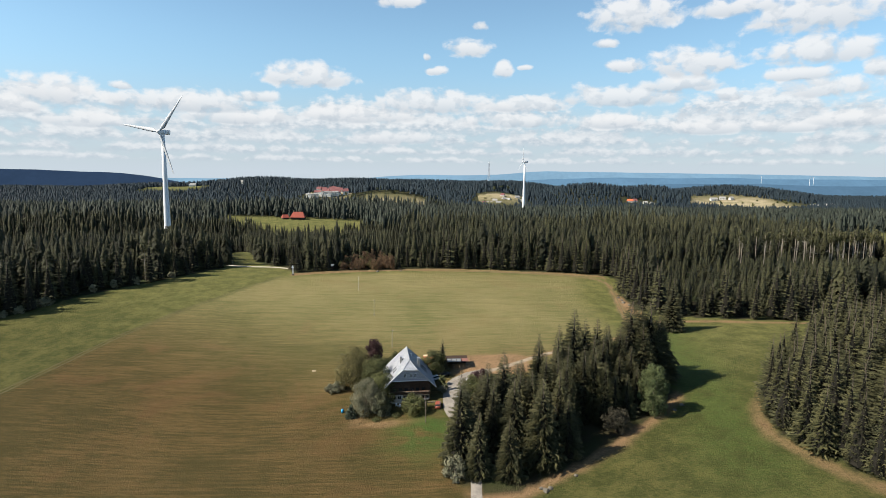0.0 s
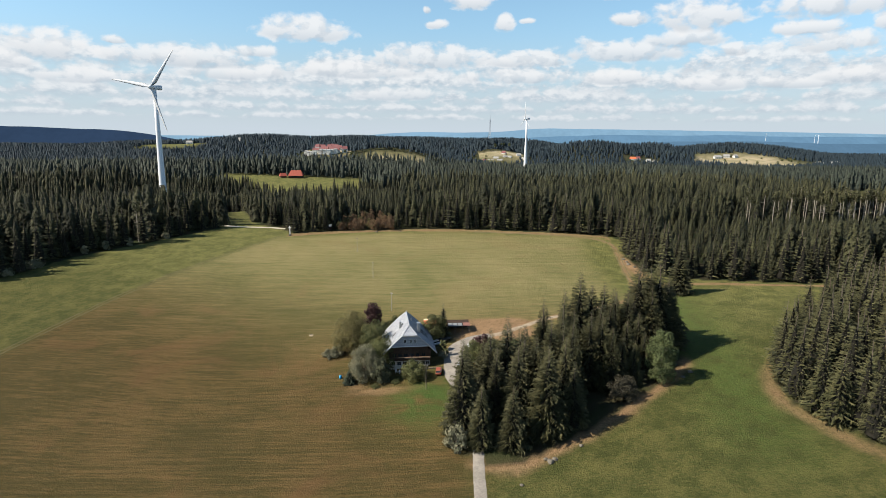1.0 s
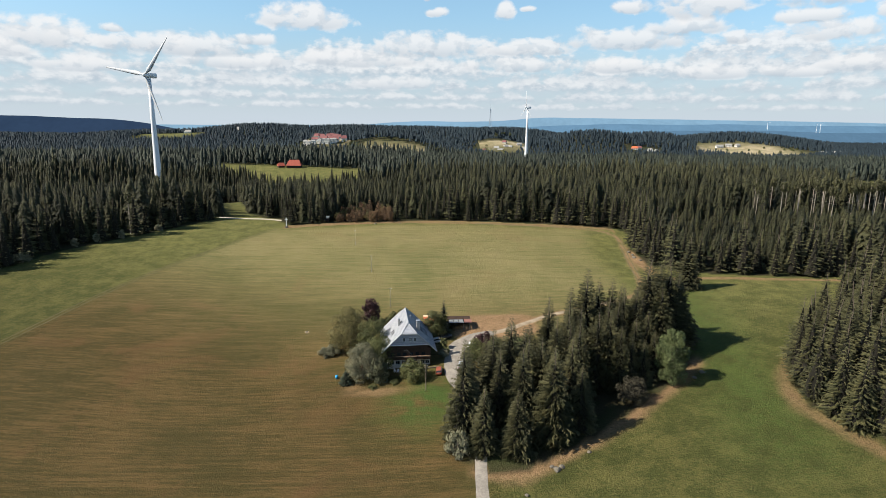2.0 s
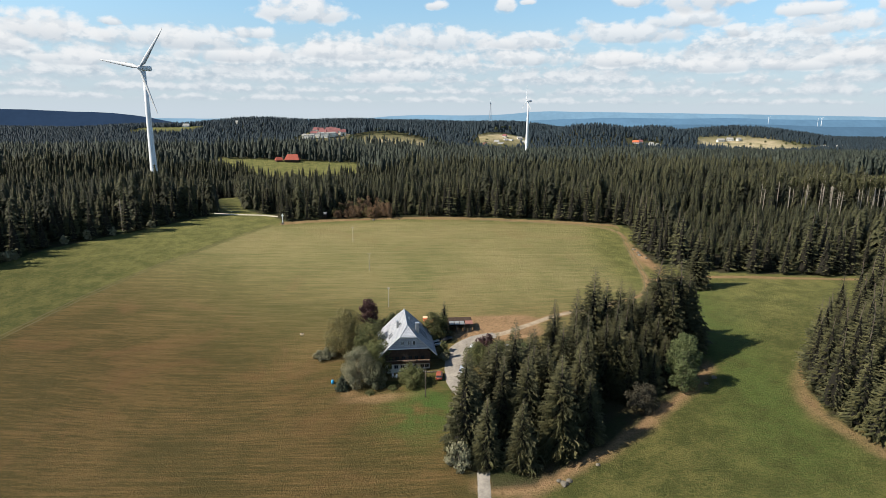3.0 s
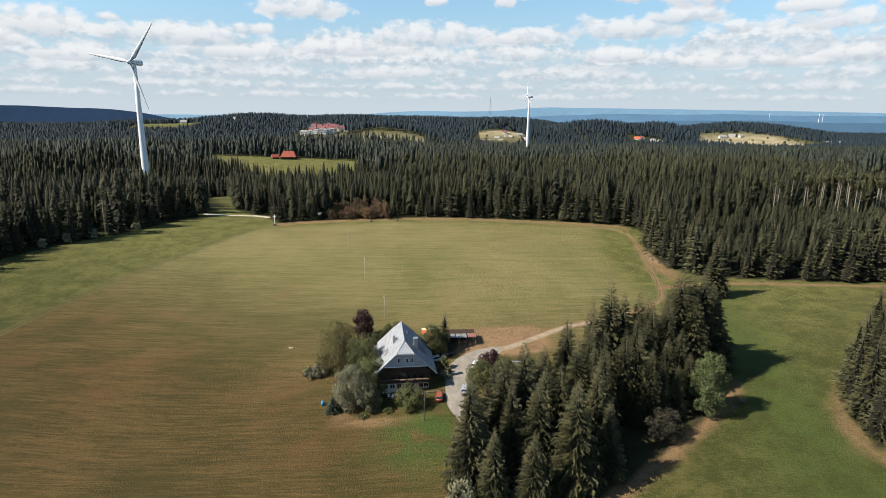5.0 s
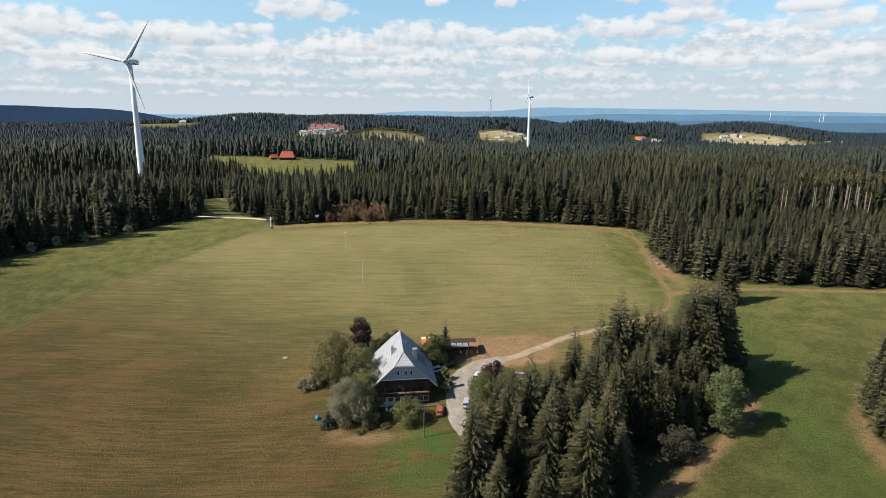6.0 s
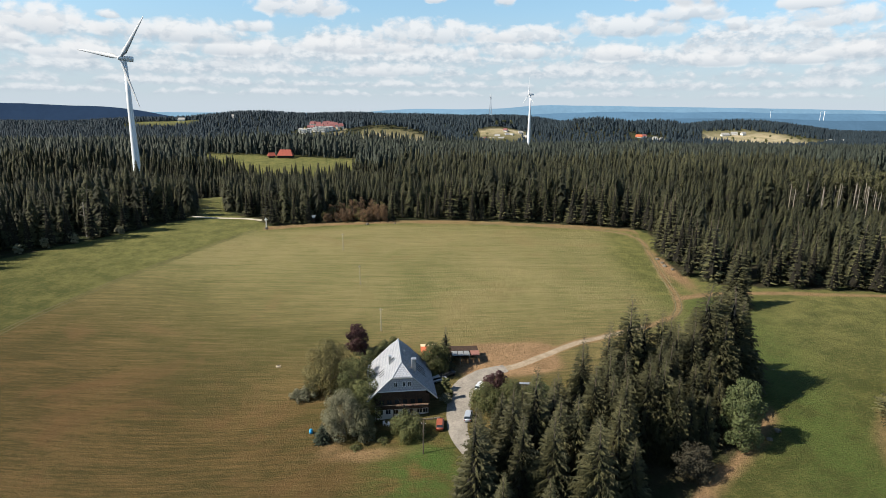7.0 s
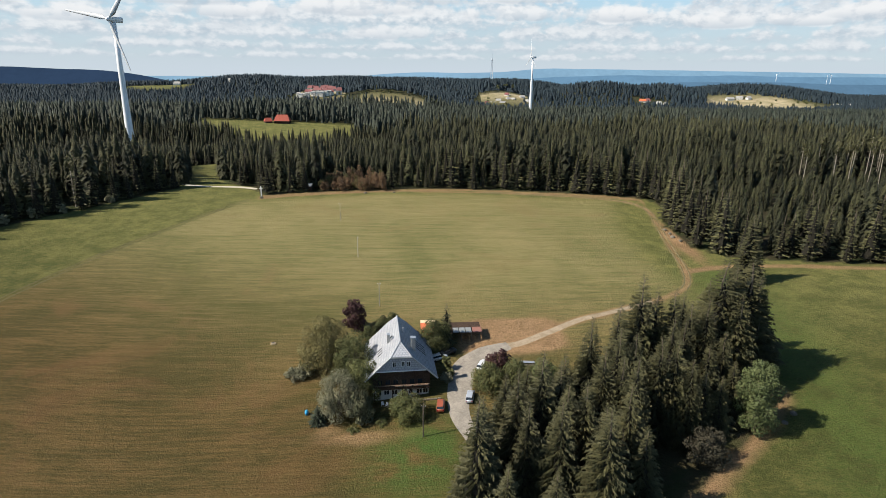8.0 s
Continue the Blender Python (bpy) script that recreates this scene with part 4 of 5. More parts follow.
def plate(name, pts, thick, mat, parent, label="", uv=True):
    """A flat thick sheet with the outline pts, its courses running level."""
    p = [Vector(q) for q in pts]
    nrm = (p[1] - p[0]).cross(p[2] - p[0]).normalized()
    n = len(p)
    verts = p + [q - nrm * thick for q in p]
    faces = [tuple(range(n)), tuple(range(2 * n - 1, n - 1, -1))] + [(i, i + n, (i + 1) % n + n, (i + 1) % n) for i in range(n)]
    me = mesh(name, verts, faces, mat)
    flat = Vector((0, 0, 1)).cross(nrm)
    flat = flat.normalized() if flat.length > 0.01 else Vector((1, 0, 0))
    up = nrm.cross(flat)
    lay = me.uv_layers.new(name="UVMap")
    for l in me.loops:
        q = me.vertices[l.vertex_index].co
        lay.data[l.index].uv = (q.dot(flat), q.dot(up))
    return part(name, me, parent, label)


def window(parent, u, v, w, wide, high, frame_mat=None, shutters=False):
    """A window in a front wall that faces -v."""
    g = box_part("window", (u - wide / 2 - 0.07, v - 0.06, w - 0.07), (u + wide / 2 + 0.07, v + 0.05, w + high + 0.07), frame_mat or M_white, parent, "", 0.01)
    bm = bmesh.new()
    slab(bm, (u - wide / 2, v - 0.075, w), (u - 0.03, v - 0.062, w + high))
    slab(bm, (u + 0.03, v - 0.075, w), (u + wide / 2, v - 0.062, w + high))
    part("pane", bm_mesh("pane", bm, M_glass), g, "dark window panes")
    return g


def build_house():
    house = tagged(new("farmhouse"), "old dark timber farmhouse with a huge grey slate hipped roof", "house")
    house.matrix_basis = Matrix.Translation((-7.3, 167.6, 0.75)) @ Matrix.Rotation(radians(7), 4, "Z")
    ridge, eave, hw, slope_u = 12.3, 4.75, 7.9, 7.9
    k = (ridge - eave) / hw

    def roof_z(u):
        return ridge - abs(u) * k

    v0, v1, back = -1.0, 2.0, 16.5
    hip_u = 2.15
    hz = roof_z(hip_u)
    # roof planes
    for s, nm in ((-1, "roof_slope"), (1, "roof_slope")):
        pts = [(0, v1, ridge), (0, back - 0.6, ridge), (s * hip_u, back + 0.4, hz), (s * hw, back + 0.4, eave), (s * hw, v0 - 0.3, eave), (s * hip_u, v0 - 0.3, hz)]
        plate(nm, pts if s < 0 else pts[::-1], 0.22, M_slate, house, "grey fibre-slate roof slope")
    plate("half_hip", [(0, v1, ridge), (-hip_u, v0 - 0.35, hz), (hip_u, v0 - 0.35, hz)], 0.2, M_slate_wall, house)
    plate("half_hip", [(0, back - 0.6, ridge), (hip_u, back + 0.45, hz), (-hip_u, back + 0.45, hz)], 0.2, M_slate_wall, house)
    # ridge and hip caps
    v, f = [], []
    tube(v, f, [Vector((0, v1, ridge + 0.05)), Vector((0, back - 0.6, ridge + 0.05))], [0.13, 0.13], 6)
    part("ridge_cap", mesh("ridge_cap", v, f, M_zinc), house, "pale metal ridge cap")
    for s in (-1, 1):
        v, f = [], []
        tube(v, f, [Vector((0, v1, ridge + 0.03)), Vector((s * hip_u, v0 - 0.32, hz + 0.03)), Vector((s * hw, v0 - 0.32, eave + 0.03))], [0.1, 0.1, 0.1], 6)
        part("verge_board", mesh("verge_board", v, f, M_zinc), house, "pale verge trim")
    # slate-clad gable over the dark storeys
    gw = 5.6
    gz = roof_z(gw) - 0.1
    plate("gable_wall", [(-gw, v0, gz), (gw, v0, gz), (hip_u, v0, hz - 0.15), (-hip_u, v0, hz - 0.15)], 0.25, M_slate_wall, house, "slate-clad gable")
    box_part("gable_sill", (-gw - 0.05, v0 - 0.15, gz - 0.16), (gw + 0.05, v0 + 0.3, gz - 0.02), M_white, house, "pale sill board")
    box_part("gable_ledge", (-hip_u - 0.25, v0 - 0.45, hz - 0.32), (hip_u + 0.25, v0 - 0.05, hz - 0.14), M_zinc, house)
    for u in (-1.5, 0.35, 1.55):
        window(house, u, v0 - 0.02, gz + 1.05, 0.62, 1.05)
    # storeys
    bw = 6.2
    box_part("upper_storey", (-bw, -0.2, 2.5), (bw, back - 0.6, 5.6), M_oldwood, house, "dark weathered timber storey")
    plate("back_gable", [(bw, back - 0.6, 5.5), (-bw, back - 0.6, 5.5), (-hip_u, back - 0.6, hz - 0.3), (hip_u, back - 0.6, hz - 0.3)], 0.25, M_oldwood, house)
    plate("attic_front", [(-gw + 0.2, -0.15, 5.4), (gw - 0.2, -0.15, 5.4), (gw - 0.4, -0.15, gz + 0.1), (-gw + 0.4, -0.15, gz + 0.1)], 0.2, M_oldwood, house)
    box_part("ground_storey", (-bw + 0.1, 0.0, -1.2), (bw - 0.1, back - 0.8, 2.5), M_render, house, "whitewashed ground storey")
    for i, u in enumerate((-4.9, -3.2, -1.5, 2.0, 3.9, 5.2)):
        window(house, u, -0.02, 0.75, 1.05 if i != 3 else 0.8, 1.0)
    d = box_part("front_door", (0.1, -0.09, -0.15), (1.15, 0.02, 1.95), M_oldwood, house, "dark wooden front door")
    box_part("door_handle", (0.98, -0.15, 0.9), (1.05, -0.09, 1.02), M_zinc, d, "", 0.0)
    for u in (-4.6, -2.9, -1.2, 0.6, 2.3, 4.0):
        window(house, u, -0.22, 3.3, 0.95, 1.0, M_oldwood)
    # balcony with flower boxes
    bal = box_part("balcony", (-bw + 0.2, -1.2, 2.45), (bw - 0.2, -0.2, 2.6), M_oldwood, house, "long timber balcony")
    box_part("handrail", (-bw + 0.2, -1.24, 3.42), (bw - 0.2, -1.12, 3.52), M_wood, bal)
    bm = bmesh.new()
    for i in range(31):
        u = -bw + 0.25 + i * 0.39
        slab(bm, (u, -1.2, 2.6), (u + 0.24, -1.16, 3.42))
    part("balustrade", bm_mesh("balustrade", bm, M_oldwood), bal)
    fr = random.Random(5)
    for u in (-0.6, 1.4, 3.4, 5.0):
        fb = box_part("flower_box", (u - 0.85, -1.42, 3.22), (u + 0.75, -1.25, 3.42), M_wood, bal, "flower box with red and pale blossoms")
        fv, ff = [], []
        for j in range(70):
            p = Vector((u - 0.8 + 1.5 * fr.random(), -1.34 + fr.uniform(-0.14, 0.12), 3.40 + fr.uniform(-0.12, 0.25)))
            q = len(fv)
            fv.extend([p + Vector((-0.07, fr.uniform(-0.05, 0.05), 0)), p + Vector((0, 0.03, 0.1)), p + Vector((0.07, -0.04, 0.02))])
            ff.append((q, q + 1, q + 2))
        part("flowers", mesh("flowers", fv, ff, M_flower), fb, "red and green blossoms")
    for u in (-bw + 0.3, -2.0, 2.0, bw - 0.3):
        box_part("post", (u - 0.09, -1.2, -0.2), (u + 0.09, -1.02, 2.45), M_oldwood, house)
    # chimneys and vents
    for u, v, wd, top in ((-2.4, 6.6, 0.6, 11.9), (2.9, 3.6, 0.95, 12.3)):
        ch = box_part("chimney", (u - wd / 2, v - wd / 2, roof_z(u) - 0.8), (u + wd / 2, v + wd / 2, top), M_concrete, house, "grey rendered chimney")
        box_part("cap", (u - wd / 2 - 0.1, v - wd / 2 - 0.1, top), (u + wd / 2 + 0.1, v + wd / 2 + 0.1, top + 0.14), M_zinc, ch, "pale metal cap")
    vent = box_part("vent_pipe", (0.85, 9.0, roof_z(1.0) - 0.3), (1.2, 9.35, roof_z(1.0) + 0.8), M_zinc, house)

    def on_roof(name, s, ua, ub, va, vb, mat, lift, label=""):
        pts = [(s * ua, va, roof_z(ua) + lift), (s * ub, va, roof_z(ub) + lift), (s * ub, vb, roof_z(ub) + lift), (s * ua, vb, roof_z(ua) + lift)]
        return plate(name, pts if s > 0 else pts[::-1], 0.12, mat, house, label)

    for va, ua in ((7.4, 1.5),):
        on_roof("skylight", -1, ua, ua + 1.1, va, va + 0.8, M_glass, 0.1, "dark roof window")
    for i in range(3):
        on_roof("snow_guard", -1, 3.9, 5.0, 4.2 + 1.15 * i, 4.34 + 1.15 * i, M_dark, 0.14, "dark snow guard bar")
    for i in range(4):
        on_roof("snow_guard", 1, 3.4, 5.9, 5.6 + 1.25 * i, 5.85 + 1.25 * i, M_dark, 0.10, "dark snow guard bar")
    return house


build_house()


# ---- wind turbines ----
def blade_mesh(length):
    """A blade along +z, root at the hub."""
    v, f = [], []
    sect = [(0.0, 0.8, 0.8, 0), (0.06, 1.2, 0.8, 8), (0.16, 3.1, 0.5, 16), (0.3, 2.8, 0.38, 12), (0.55, 2.0, 0.26, 6), (0.8, 1.3, 0.16, 2), (0.96, 0.75, 0.08, 0), (1.0, 0.08, 0.02, 0)]
    for t, chord, th, tw in sect:
        c, s = math.cos(radians(tw)), math.sin(radians(tw))
        for a, b in ((-0.35, 0), (-0.1, 0.5), (0.3, 0.35), (0.65, 0), (0.3, -0.35), (-0.1, -0.5)):
            x, y = a * chord, b * th * 2
            v.append((x * c - y * s, x * s + y * c + 0.0, t * length))
    for i in range(len(sect) - 1):
        for q in range(6):
            f.append((i * 6 + q, i * 6 + (q + 1) % 6, (i + 1) * 6 + (q + 1) % 6, (i + 1) * 6 + q))
    return mesh("blade", v, f, M_greyblade, True)


def turned(profile, mat, name, sides=24, axis="Z"):
    """A solid of revolution from (radius, height) pairs."""
    v, f = [], []
    for r, z in profile:
        for k in range(sides):
            a = 2 * math.pi * k / sides
            p = (r * math.cos(a), r * math.sin(a), z)
            v.append(p if axis == "Z" else (p[0], -p[2], p[1]))
    for i in range(len(profile) - 1):
        for k in range(sides):
            q = (k + 1) % sides
            f.append((i * sides + k, i * sides + q, (i + 1) * sides + q, (i + 1) * sides + k))
    f.append(tuple(range(sides))[::-1])
    f.append(tuple((len(profile) - 1) * sides + k for k in range(sides)))
    return mesh(name, v, f, mat, True)


def turbine(label, x, y, hub_z, radius, yaw, phase, foot=2.3, base_z=None):
    """Yaw turns the rotor's face, which looks along -y at 0; phase is the angle of the first blade."""
    z0 = float(land(x, y)) - 1.0 if base_z is None else base_z
    h = hub_z - z0
    t = tagged(new("wind_turbine"), label, "wind turbine")
    t.matrix_basis = Matrix.Translation((x, y, z0)) @ Matrix.Rotation(radians(yaw), 4, "Z")
    part("tower", turned([(foot, 0), (foot * 0.82, h * 0.2), (foot * 0.68, h * 0.4), (foot * 0.50, h * 0.7), (foot * 0.36, h - 1.6)], M_tower, "tower"), t, "white tapering steel tower")
    bm = bmesh.new()
    s = radius / 33
    slab(bm, (-1.7 * s, -2.4 * s, h - 1.7 * s), (1.7 * s, 6.8 * s, h + 1.8 * s), None, 0.7 * s)
    part("nacelle", bm_mesh("nacelle", bm, M_tower, True), t)
    hub = part("hub", turned([(1.7 * s, 0), (1.6 * s, 1.5 * s), (1.1 * s, 2.8 * s), (0.2 * s, 3.5 * s)], M_tower, "hub", 16, "Y"), t)
    hub.location = (0, -2.4 * s, h)
    bl = blade_mesh(radius)
    for i in range(3):
        b = part("blade", bl, hub, "pale grey rotor blade")
        b.matrix_basis = Matrix.Translation((0, -1.5 * s, 0)) @ Matrix.Rotation(radians(phase + 120 * i), 4, "Y") @ Matrix.Diagonal((s, s, 1, 1))
    return t


turbine("tall white wind turbine in the wood", -248, 536, 103, 40, -15, 40, 4.0)
turbine("tall white wind turbine on the wooded plateau", 165, 1150, 89.5, 31, -78, 0, 3.7)
for x, y, hz in ((2430, 4480, 48), (2760, 4420, 44), (2800, 4440, 44)):
    turbine("far small white wind turbine on the horizon", x, y, hz, 22, 10, rb.uniform(0, 120), 2.2, -20)


def lattice_turbine(x, y, hub_z, radius):
    z0 = float(land(x, y))
    h = hub_z - z0
    t = tagged(new("lattice_turbine"), "slim grey lattice tower turbine on the far ridge", "wind turbine")
    t.location = (x, y, z0)
    v, f = [], []
    levels = [(i / 9, 7.5 * (1 - i / 9) ** 1.1 + 0.9) for i in range(10)]
    for sx, sy in ((-1, -1), (1, -1), (1, 1), (-1, 1)):
        tube(v, f, [Vector((sx * r * 0.7, sy * r * 0.7, k * h)) for k, r in levels], [0.45] * 10, 4)
    for (k0, ra), (k1, rb_) in zip(levels, levels[1:]):
        for sx, sy, qx, qy in ((-1, -1, 1, -1), (1, -1, 1, 1), (1, 1, -1, 1), (-1, 1, -1, -1)):
            tube(v, f, [Vector((sx * ra * 0.7, sy * ra * 0.7, k0 * h)), Vector((qx * rb_ * 0.7, qy * rb_ * 0.7, k1 * h))], [0.25, 0.25], 4)
    part("lattice_mast", mesh("lattice_mast", v, f, M_zinc), t)
    hub = box_part("nacelle", (-1.6, -3, h - 1.4), (1.6, 4, h + 1.6), M_greyblade, t)
    bl = blade_mesh(radius)
    for i in range(3):
        b = part("blade", bl, hub)
        b.matrix_basis = Matrix.Translation((0, -3.2, h)) @ Matrix.Rotation(radians(75), 4, "Z") @ Matrix.Rotation(radians(120 * i), 4, "Y")
    return t


lattice_turbine(205, 2480, 106, 26)


# ---- vehicles ----
def car(label, x, y, heading, paint, estate=True):
    """A small car, its nose towards heading (degrees from +x)."""
    c = tagged(new("car"), label, "car", "parked cars")
    sl = float(land(x + 1, y) - land(x - 1, y)) / 2, float(land(x, y + 1) - land(x, y - 1)) / 2
    up = Vector((-sl[0], -sl[1], 1)).normalized()
    fw = Vector((math.cos(radians(heading)), math.sin(radians(heading)), 0))
    fw = (fw - up * fw.dot(up)).normalized()
    m = Matrix((fw, up.cross(fw), up)).transposed().to_4x4()
    c.matrix_basis = Matrix.Translation(on(x, y, 0.10)) @ m
    # body: sections along the length (x, half width, sill, shoulder)
    prof = [(-2.05, 0.70, 0.42, 0.85), (-1.95, 0.80, 0.30, 0.98), (-1.0, 0.86, 0.24, 1.00), (0.7, 0.86, 0.24, 0.96), (1.5, 0.83, 0.26, 0.88), (1.95, 0.74, 0.32, 0.74), (2.08, 0.62, 0.42, 0.62)]
    v, f = [], []
    for px, hw, lo, hi in prof:
        v.extend([(px, -hw * 0.92, lo), (px, -hw, (lo + hi) / 2), (px, -hw * 0.93, hi), (px, 0, hi + 0.05), (px, hw * 0.93, hi), (px, hw, (lo + hi) / 2), (px, hw * 0.92, lo)])
    for i in range(len(prof) - 1):
        for q in range(7):
            f.append((i * 7 + q, i * 7 + (q + 1) % 7, (i + 1) * 7 + (q + 1) % 7, (i + 1) * 7 + q))
    f += [tuple(range(7))[::-1], tuple((len(prof) - 1) * 7 + q for q in range(7))]
    part("body", mesh("body", v, f, paint, True), c)
    rear = -1.9 if estate else -1.3
    v = []
    for px, hw, z in ((rear, 0.76, 0.98), (rear + 0.3, 0.62, 1.43), (-0.1, 0.64, 1.48), (0.35, 0.62, 1.40), (1.15, 0.76, 0.95)):
        v.extend([(px, -hw, z), (px, hw, z)])
    v.extend([(1.15, -0.76, 0.9), (1.15, 0.76, 0.9), (rear, -0.76, 0.9), (rear, 0.76, 0.9)])
    part("greenhouse", mesh("greenhouse", v, [(0, 1, 3, 2), (6, 7, 9, 8), (2, 3, 5, 4), (4, 5, 7, 6), (0, 2, 4, 6, 8, 10, 12), (1, 13, 11, 9, 7, 5, 3), (0, 12, 13, 1), (8, 9, 11, 10)], M_glass), c, "dark car windows")
    bm = bmesh.new()
    slab(bm, (rear + 0.28, -0.63, 1.43), (0.36, 0.63, 1.51), None, 0.03)
    part("roof", bm_mesh("roof", bm, paint), c)
    tyre = turned([(0.20, -0.1), (0.31, -0.09), (0.31, 0.09), (0.20, 0.1)], M_rubber, "tyre", 14, "Y")
    rim = turned([(0.2, -0.105), (0.06, -0.115)], M_rim, "rim", 12, "Y")
    for wx in (-1.25, 1.3):
        for wy in (-0.76, 0.76):
            w = part("wheel", tyre, c)
            w.location = (wx, wy, 0.22)
            if wy > 0:
                w.rotation_euler = (0, 0, math.pi)
            part("rim", rim, w, "grey wheel rim")
    for s in (-1, 1):
        box_part("headlight", (1.93, s * 0.55 - 0.13, 0.55), (2.04, s * 0.55 + 0.13, 0.70), M_lens, c, "clear headlight", 0.01)
        box_part("tail_light", (-2.07, s * 0.62 - 0.1, 0.68), (-1.98, s * 0.62 + 0.1, 0.90), M_tail, c, "red tail light", 0.01)
    return c


car("small orange-red hatchback parked on the drive", 1.3, 162.8, 87, car_paint("orange_red_paint", (0.36, 0.10, 0.055)))
car("silver estate car parked beside the purple bush", 11.0, 176.9, 66, car_paint("silver_paint", (0.62, 0.64, 0.66)))
car("pale blue-grey hatchback parked in the spruce shade", 7.6, 165.2, 80, car_paint("blue_grey_paint", (0.40, 0.44, 0.50)))
car("white estate car parked close to the house", 0.9, 181.2, 20, car_paint("white_paint_car", (0.68, 0.69, 0.70)))
car("dark car parked behind the white one", 3.2, 183.4, 35, car_paint("black_paint", (0.03, 0.032, 0.035)))


# ---- drive ----
def ribbon(name, line, width, mat, label, lift=0.07, kind="structure"):
    v, f = [], []
    pts = [Vector(p) for p in line]
    for i, p in enumerate(pts):
        d = (pts[min(i + 1, len(pts) - 1)] - pts[max(i - 1, 0)]).normalized()
        s = Vector((-d.y, d.x))
        w = width(i / (len(pts) - 1)) if callable(width) else width
        for k in (-1, -0.5, 0, 0.5, 1):
            q = p + s * (w / 2 * k * (1 + 0.08 * noise.noise((p.x * 0.5, p.y * 0.5, k))))
            v.append((q.x, q.y, float(land(q.x, q.y)) + lift + 0.16 * noise.noise((q.x * 0.11, q.y * 0.11, 0.0)) + (0.04 if abs(k) < 1 else -0.10)))
    for i in range(len(pts) - 1):
        for k in range(4):
            f.append((i * 5 + k, i * 5 + k + 1, (i + 1) * 5 + k + 1, (i + 1) * 5 + k))
    return tagged(new(name, mesh(name, v, f, mat, True)), label, "road", "", kind)


M_asphalt = surface("old_asphalt", (0.29, 0.262, 0.225), (0.165, 0.150, 0.128), 0.35, 0.92, bump=0.02, fine=2.5)
ribbon("driveway", DRIVE, lambda t: float(np.interp(t, [0, 0.62, 0.76, 0.84, 0.92, 1], [2.9, 2.9, 4.2, 6.2, 6.4, 4.0])), M_asphalt, "worn grey asphalt farm drive")
M_gravel = surface("pale_gravel", (0.33, 0.265, 0.19), (0.20, 0.155, 0.10), 0.5, 0.95, fine=3.0)
CROSS = [tuple(p) for p in smooth_line([(-128, 337), (-120, 331.5), (-110, 329), (-100, 328.8), (-92, 328.6), (-84, 326)], 3)]
ribbon("farm_road", CROSS, lambda t: 2.6, surface("pale_road", (0.50, 0.46, 0.38), (0.38, 0.34, 0.27), 0.5, 0.95, fine=3.0), "pale gravel farm road past the wood", 0.12)
ribbon("gravel_track", GRAVEL, lambda t: 3.0 - 0.9 * t, M_gravel, "pale gravel track leading off the drive", 0.05)
M_rut = surface("worn_rut", (0.165, 0.135, 0.075), (0.10, 0.095, 0.040), 0.22, 0.95, fine=1.2)
for side in (-0.85, 0.85):
    for line, wide in ((TRACK[4:34], 0.38), (LANE, 0.34)):
        rut = []
        for a, b in zip(line, line[1:]):
            d = (Vector(b) - Vector(a)).normalized()
            rut.append((a[0] - d.y * side, a[1] + d.x * side))
        ribbon("wheel_track", rut, lambda t: wide * (1 + 0.28 * math.sin(40 * t)), M_rut, "pale worn gravel wheel track across the meadow", 0.05)


# ---- sheds and small things round the farm ----
def build_shed():
    s = tagged(new("open_shed"), "low dark open shed with glass roof and reddish roof sheet", "shed")
    s.matrix_basis = Matrix.Translation(on(7.6, 191.0, 0)) @ Matrix.Rotation(radians(4), 4, "Z")
    box_part("back_wall", (-3.6, 2.1, -0.6), (3.4, 2.3, 2.5), M_oldwood, s)
    box_part("side_wall", (-3.6, -2.2, -0.6), (-3.4, 2.1, 2.4), M_oldwood, s)
    for u in (-1.2, 1.2, 3.2):
        box_part("post", (u - 0.09, -2.2, -0.6), (u + 0.09, -2.02, 2.25), M_wood, s)
    plate("roof", [(-3.9, 0.0, 2.65), (3.7, 0.0, 2.65), (3.7, 2.7, 2.85), (-3.9, 2.7, 2.85)], 0.12, M_oldwood, s, "dark board roof")
    for i in range(3):
        plate("glass_sheet", [(-3.4 + 1.6 * i, -2.4, 2.35), (-1.95 + 1.6 * i, -2.4, 2.35), (-1.95 + 1.6 * i, -0.02, 2.62), (-3.4 + 1.6 * i, -0.02, 2.62)], 0.04, surface("old_polycarbonate", (0.17, 0.18, 0.185), (0.26, 0.27, 0.27), 1.5, 0.5), s, "grey translucent roof sheet")
    plate("roof_sheet", [(1.5, -2.5, 2.4), (3.8, -2.5, 2.4), (3.8, -0.02, 2.72), (1.5, -0.02, 2.72)], 0.06, surface("faded_sheet", (0.27, 0.125, 0.10), (0.20, 0.10, 0.08), 1.0, 0.8), s, "faded reddish roof sheet")
    return s


build_shed()
hut = tagged(new("tarp_hut"), "small hut under orange and cream tarpaulins", "hut")
hut.matrix_basis = Matrix.Translation(on(-1.9, 194.4, 0)) @ Matrix.Rotation(radians(3), 4, "Z")
box_part("body", (-2.0, -1.6, -0.5), (2.0, 1.6, 1.9), M_orange, hut, "orange tarpaulin sides", 0.12)
plate("front_tarp", [(-2.1, -1.75, 1.7), (2.1, -1.75, 1.7), (2.1, -0.3, 2.7), (-2.1, -0.3, 2.7)], 0.06, M_orange, hut)
plate("top_tarp", [(-2.1, -0.3, 2.72), (2.1, -0.3, 2.72), (2.1, 1.8, 2.5), (-2.1, 1.8, 2.5)], 0.06, M_cream, hut, "cream tarpaulin top")

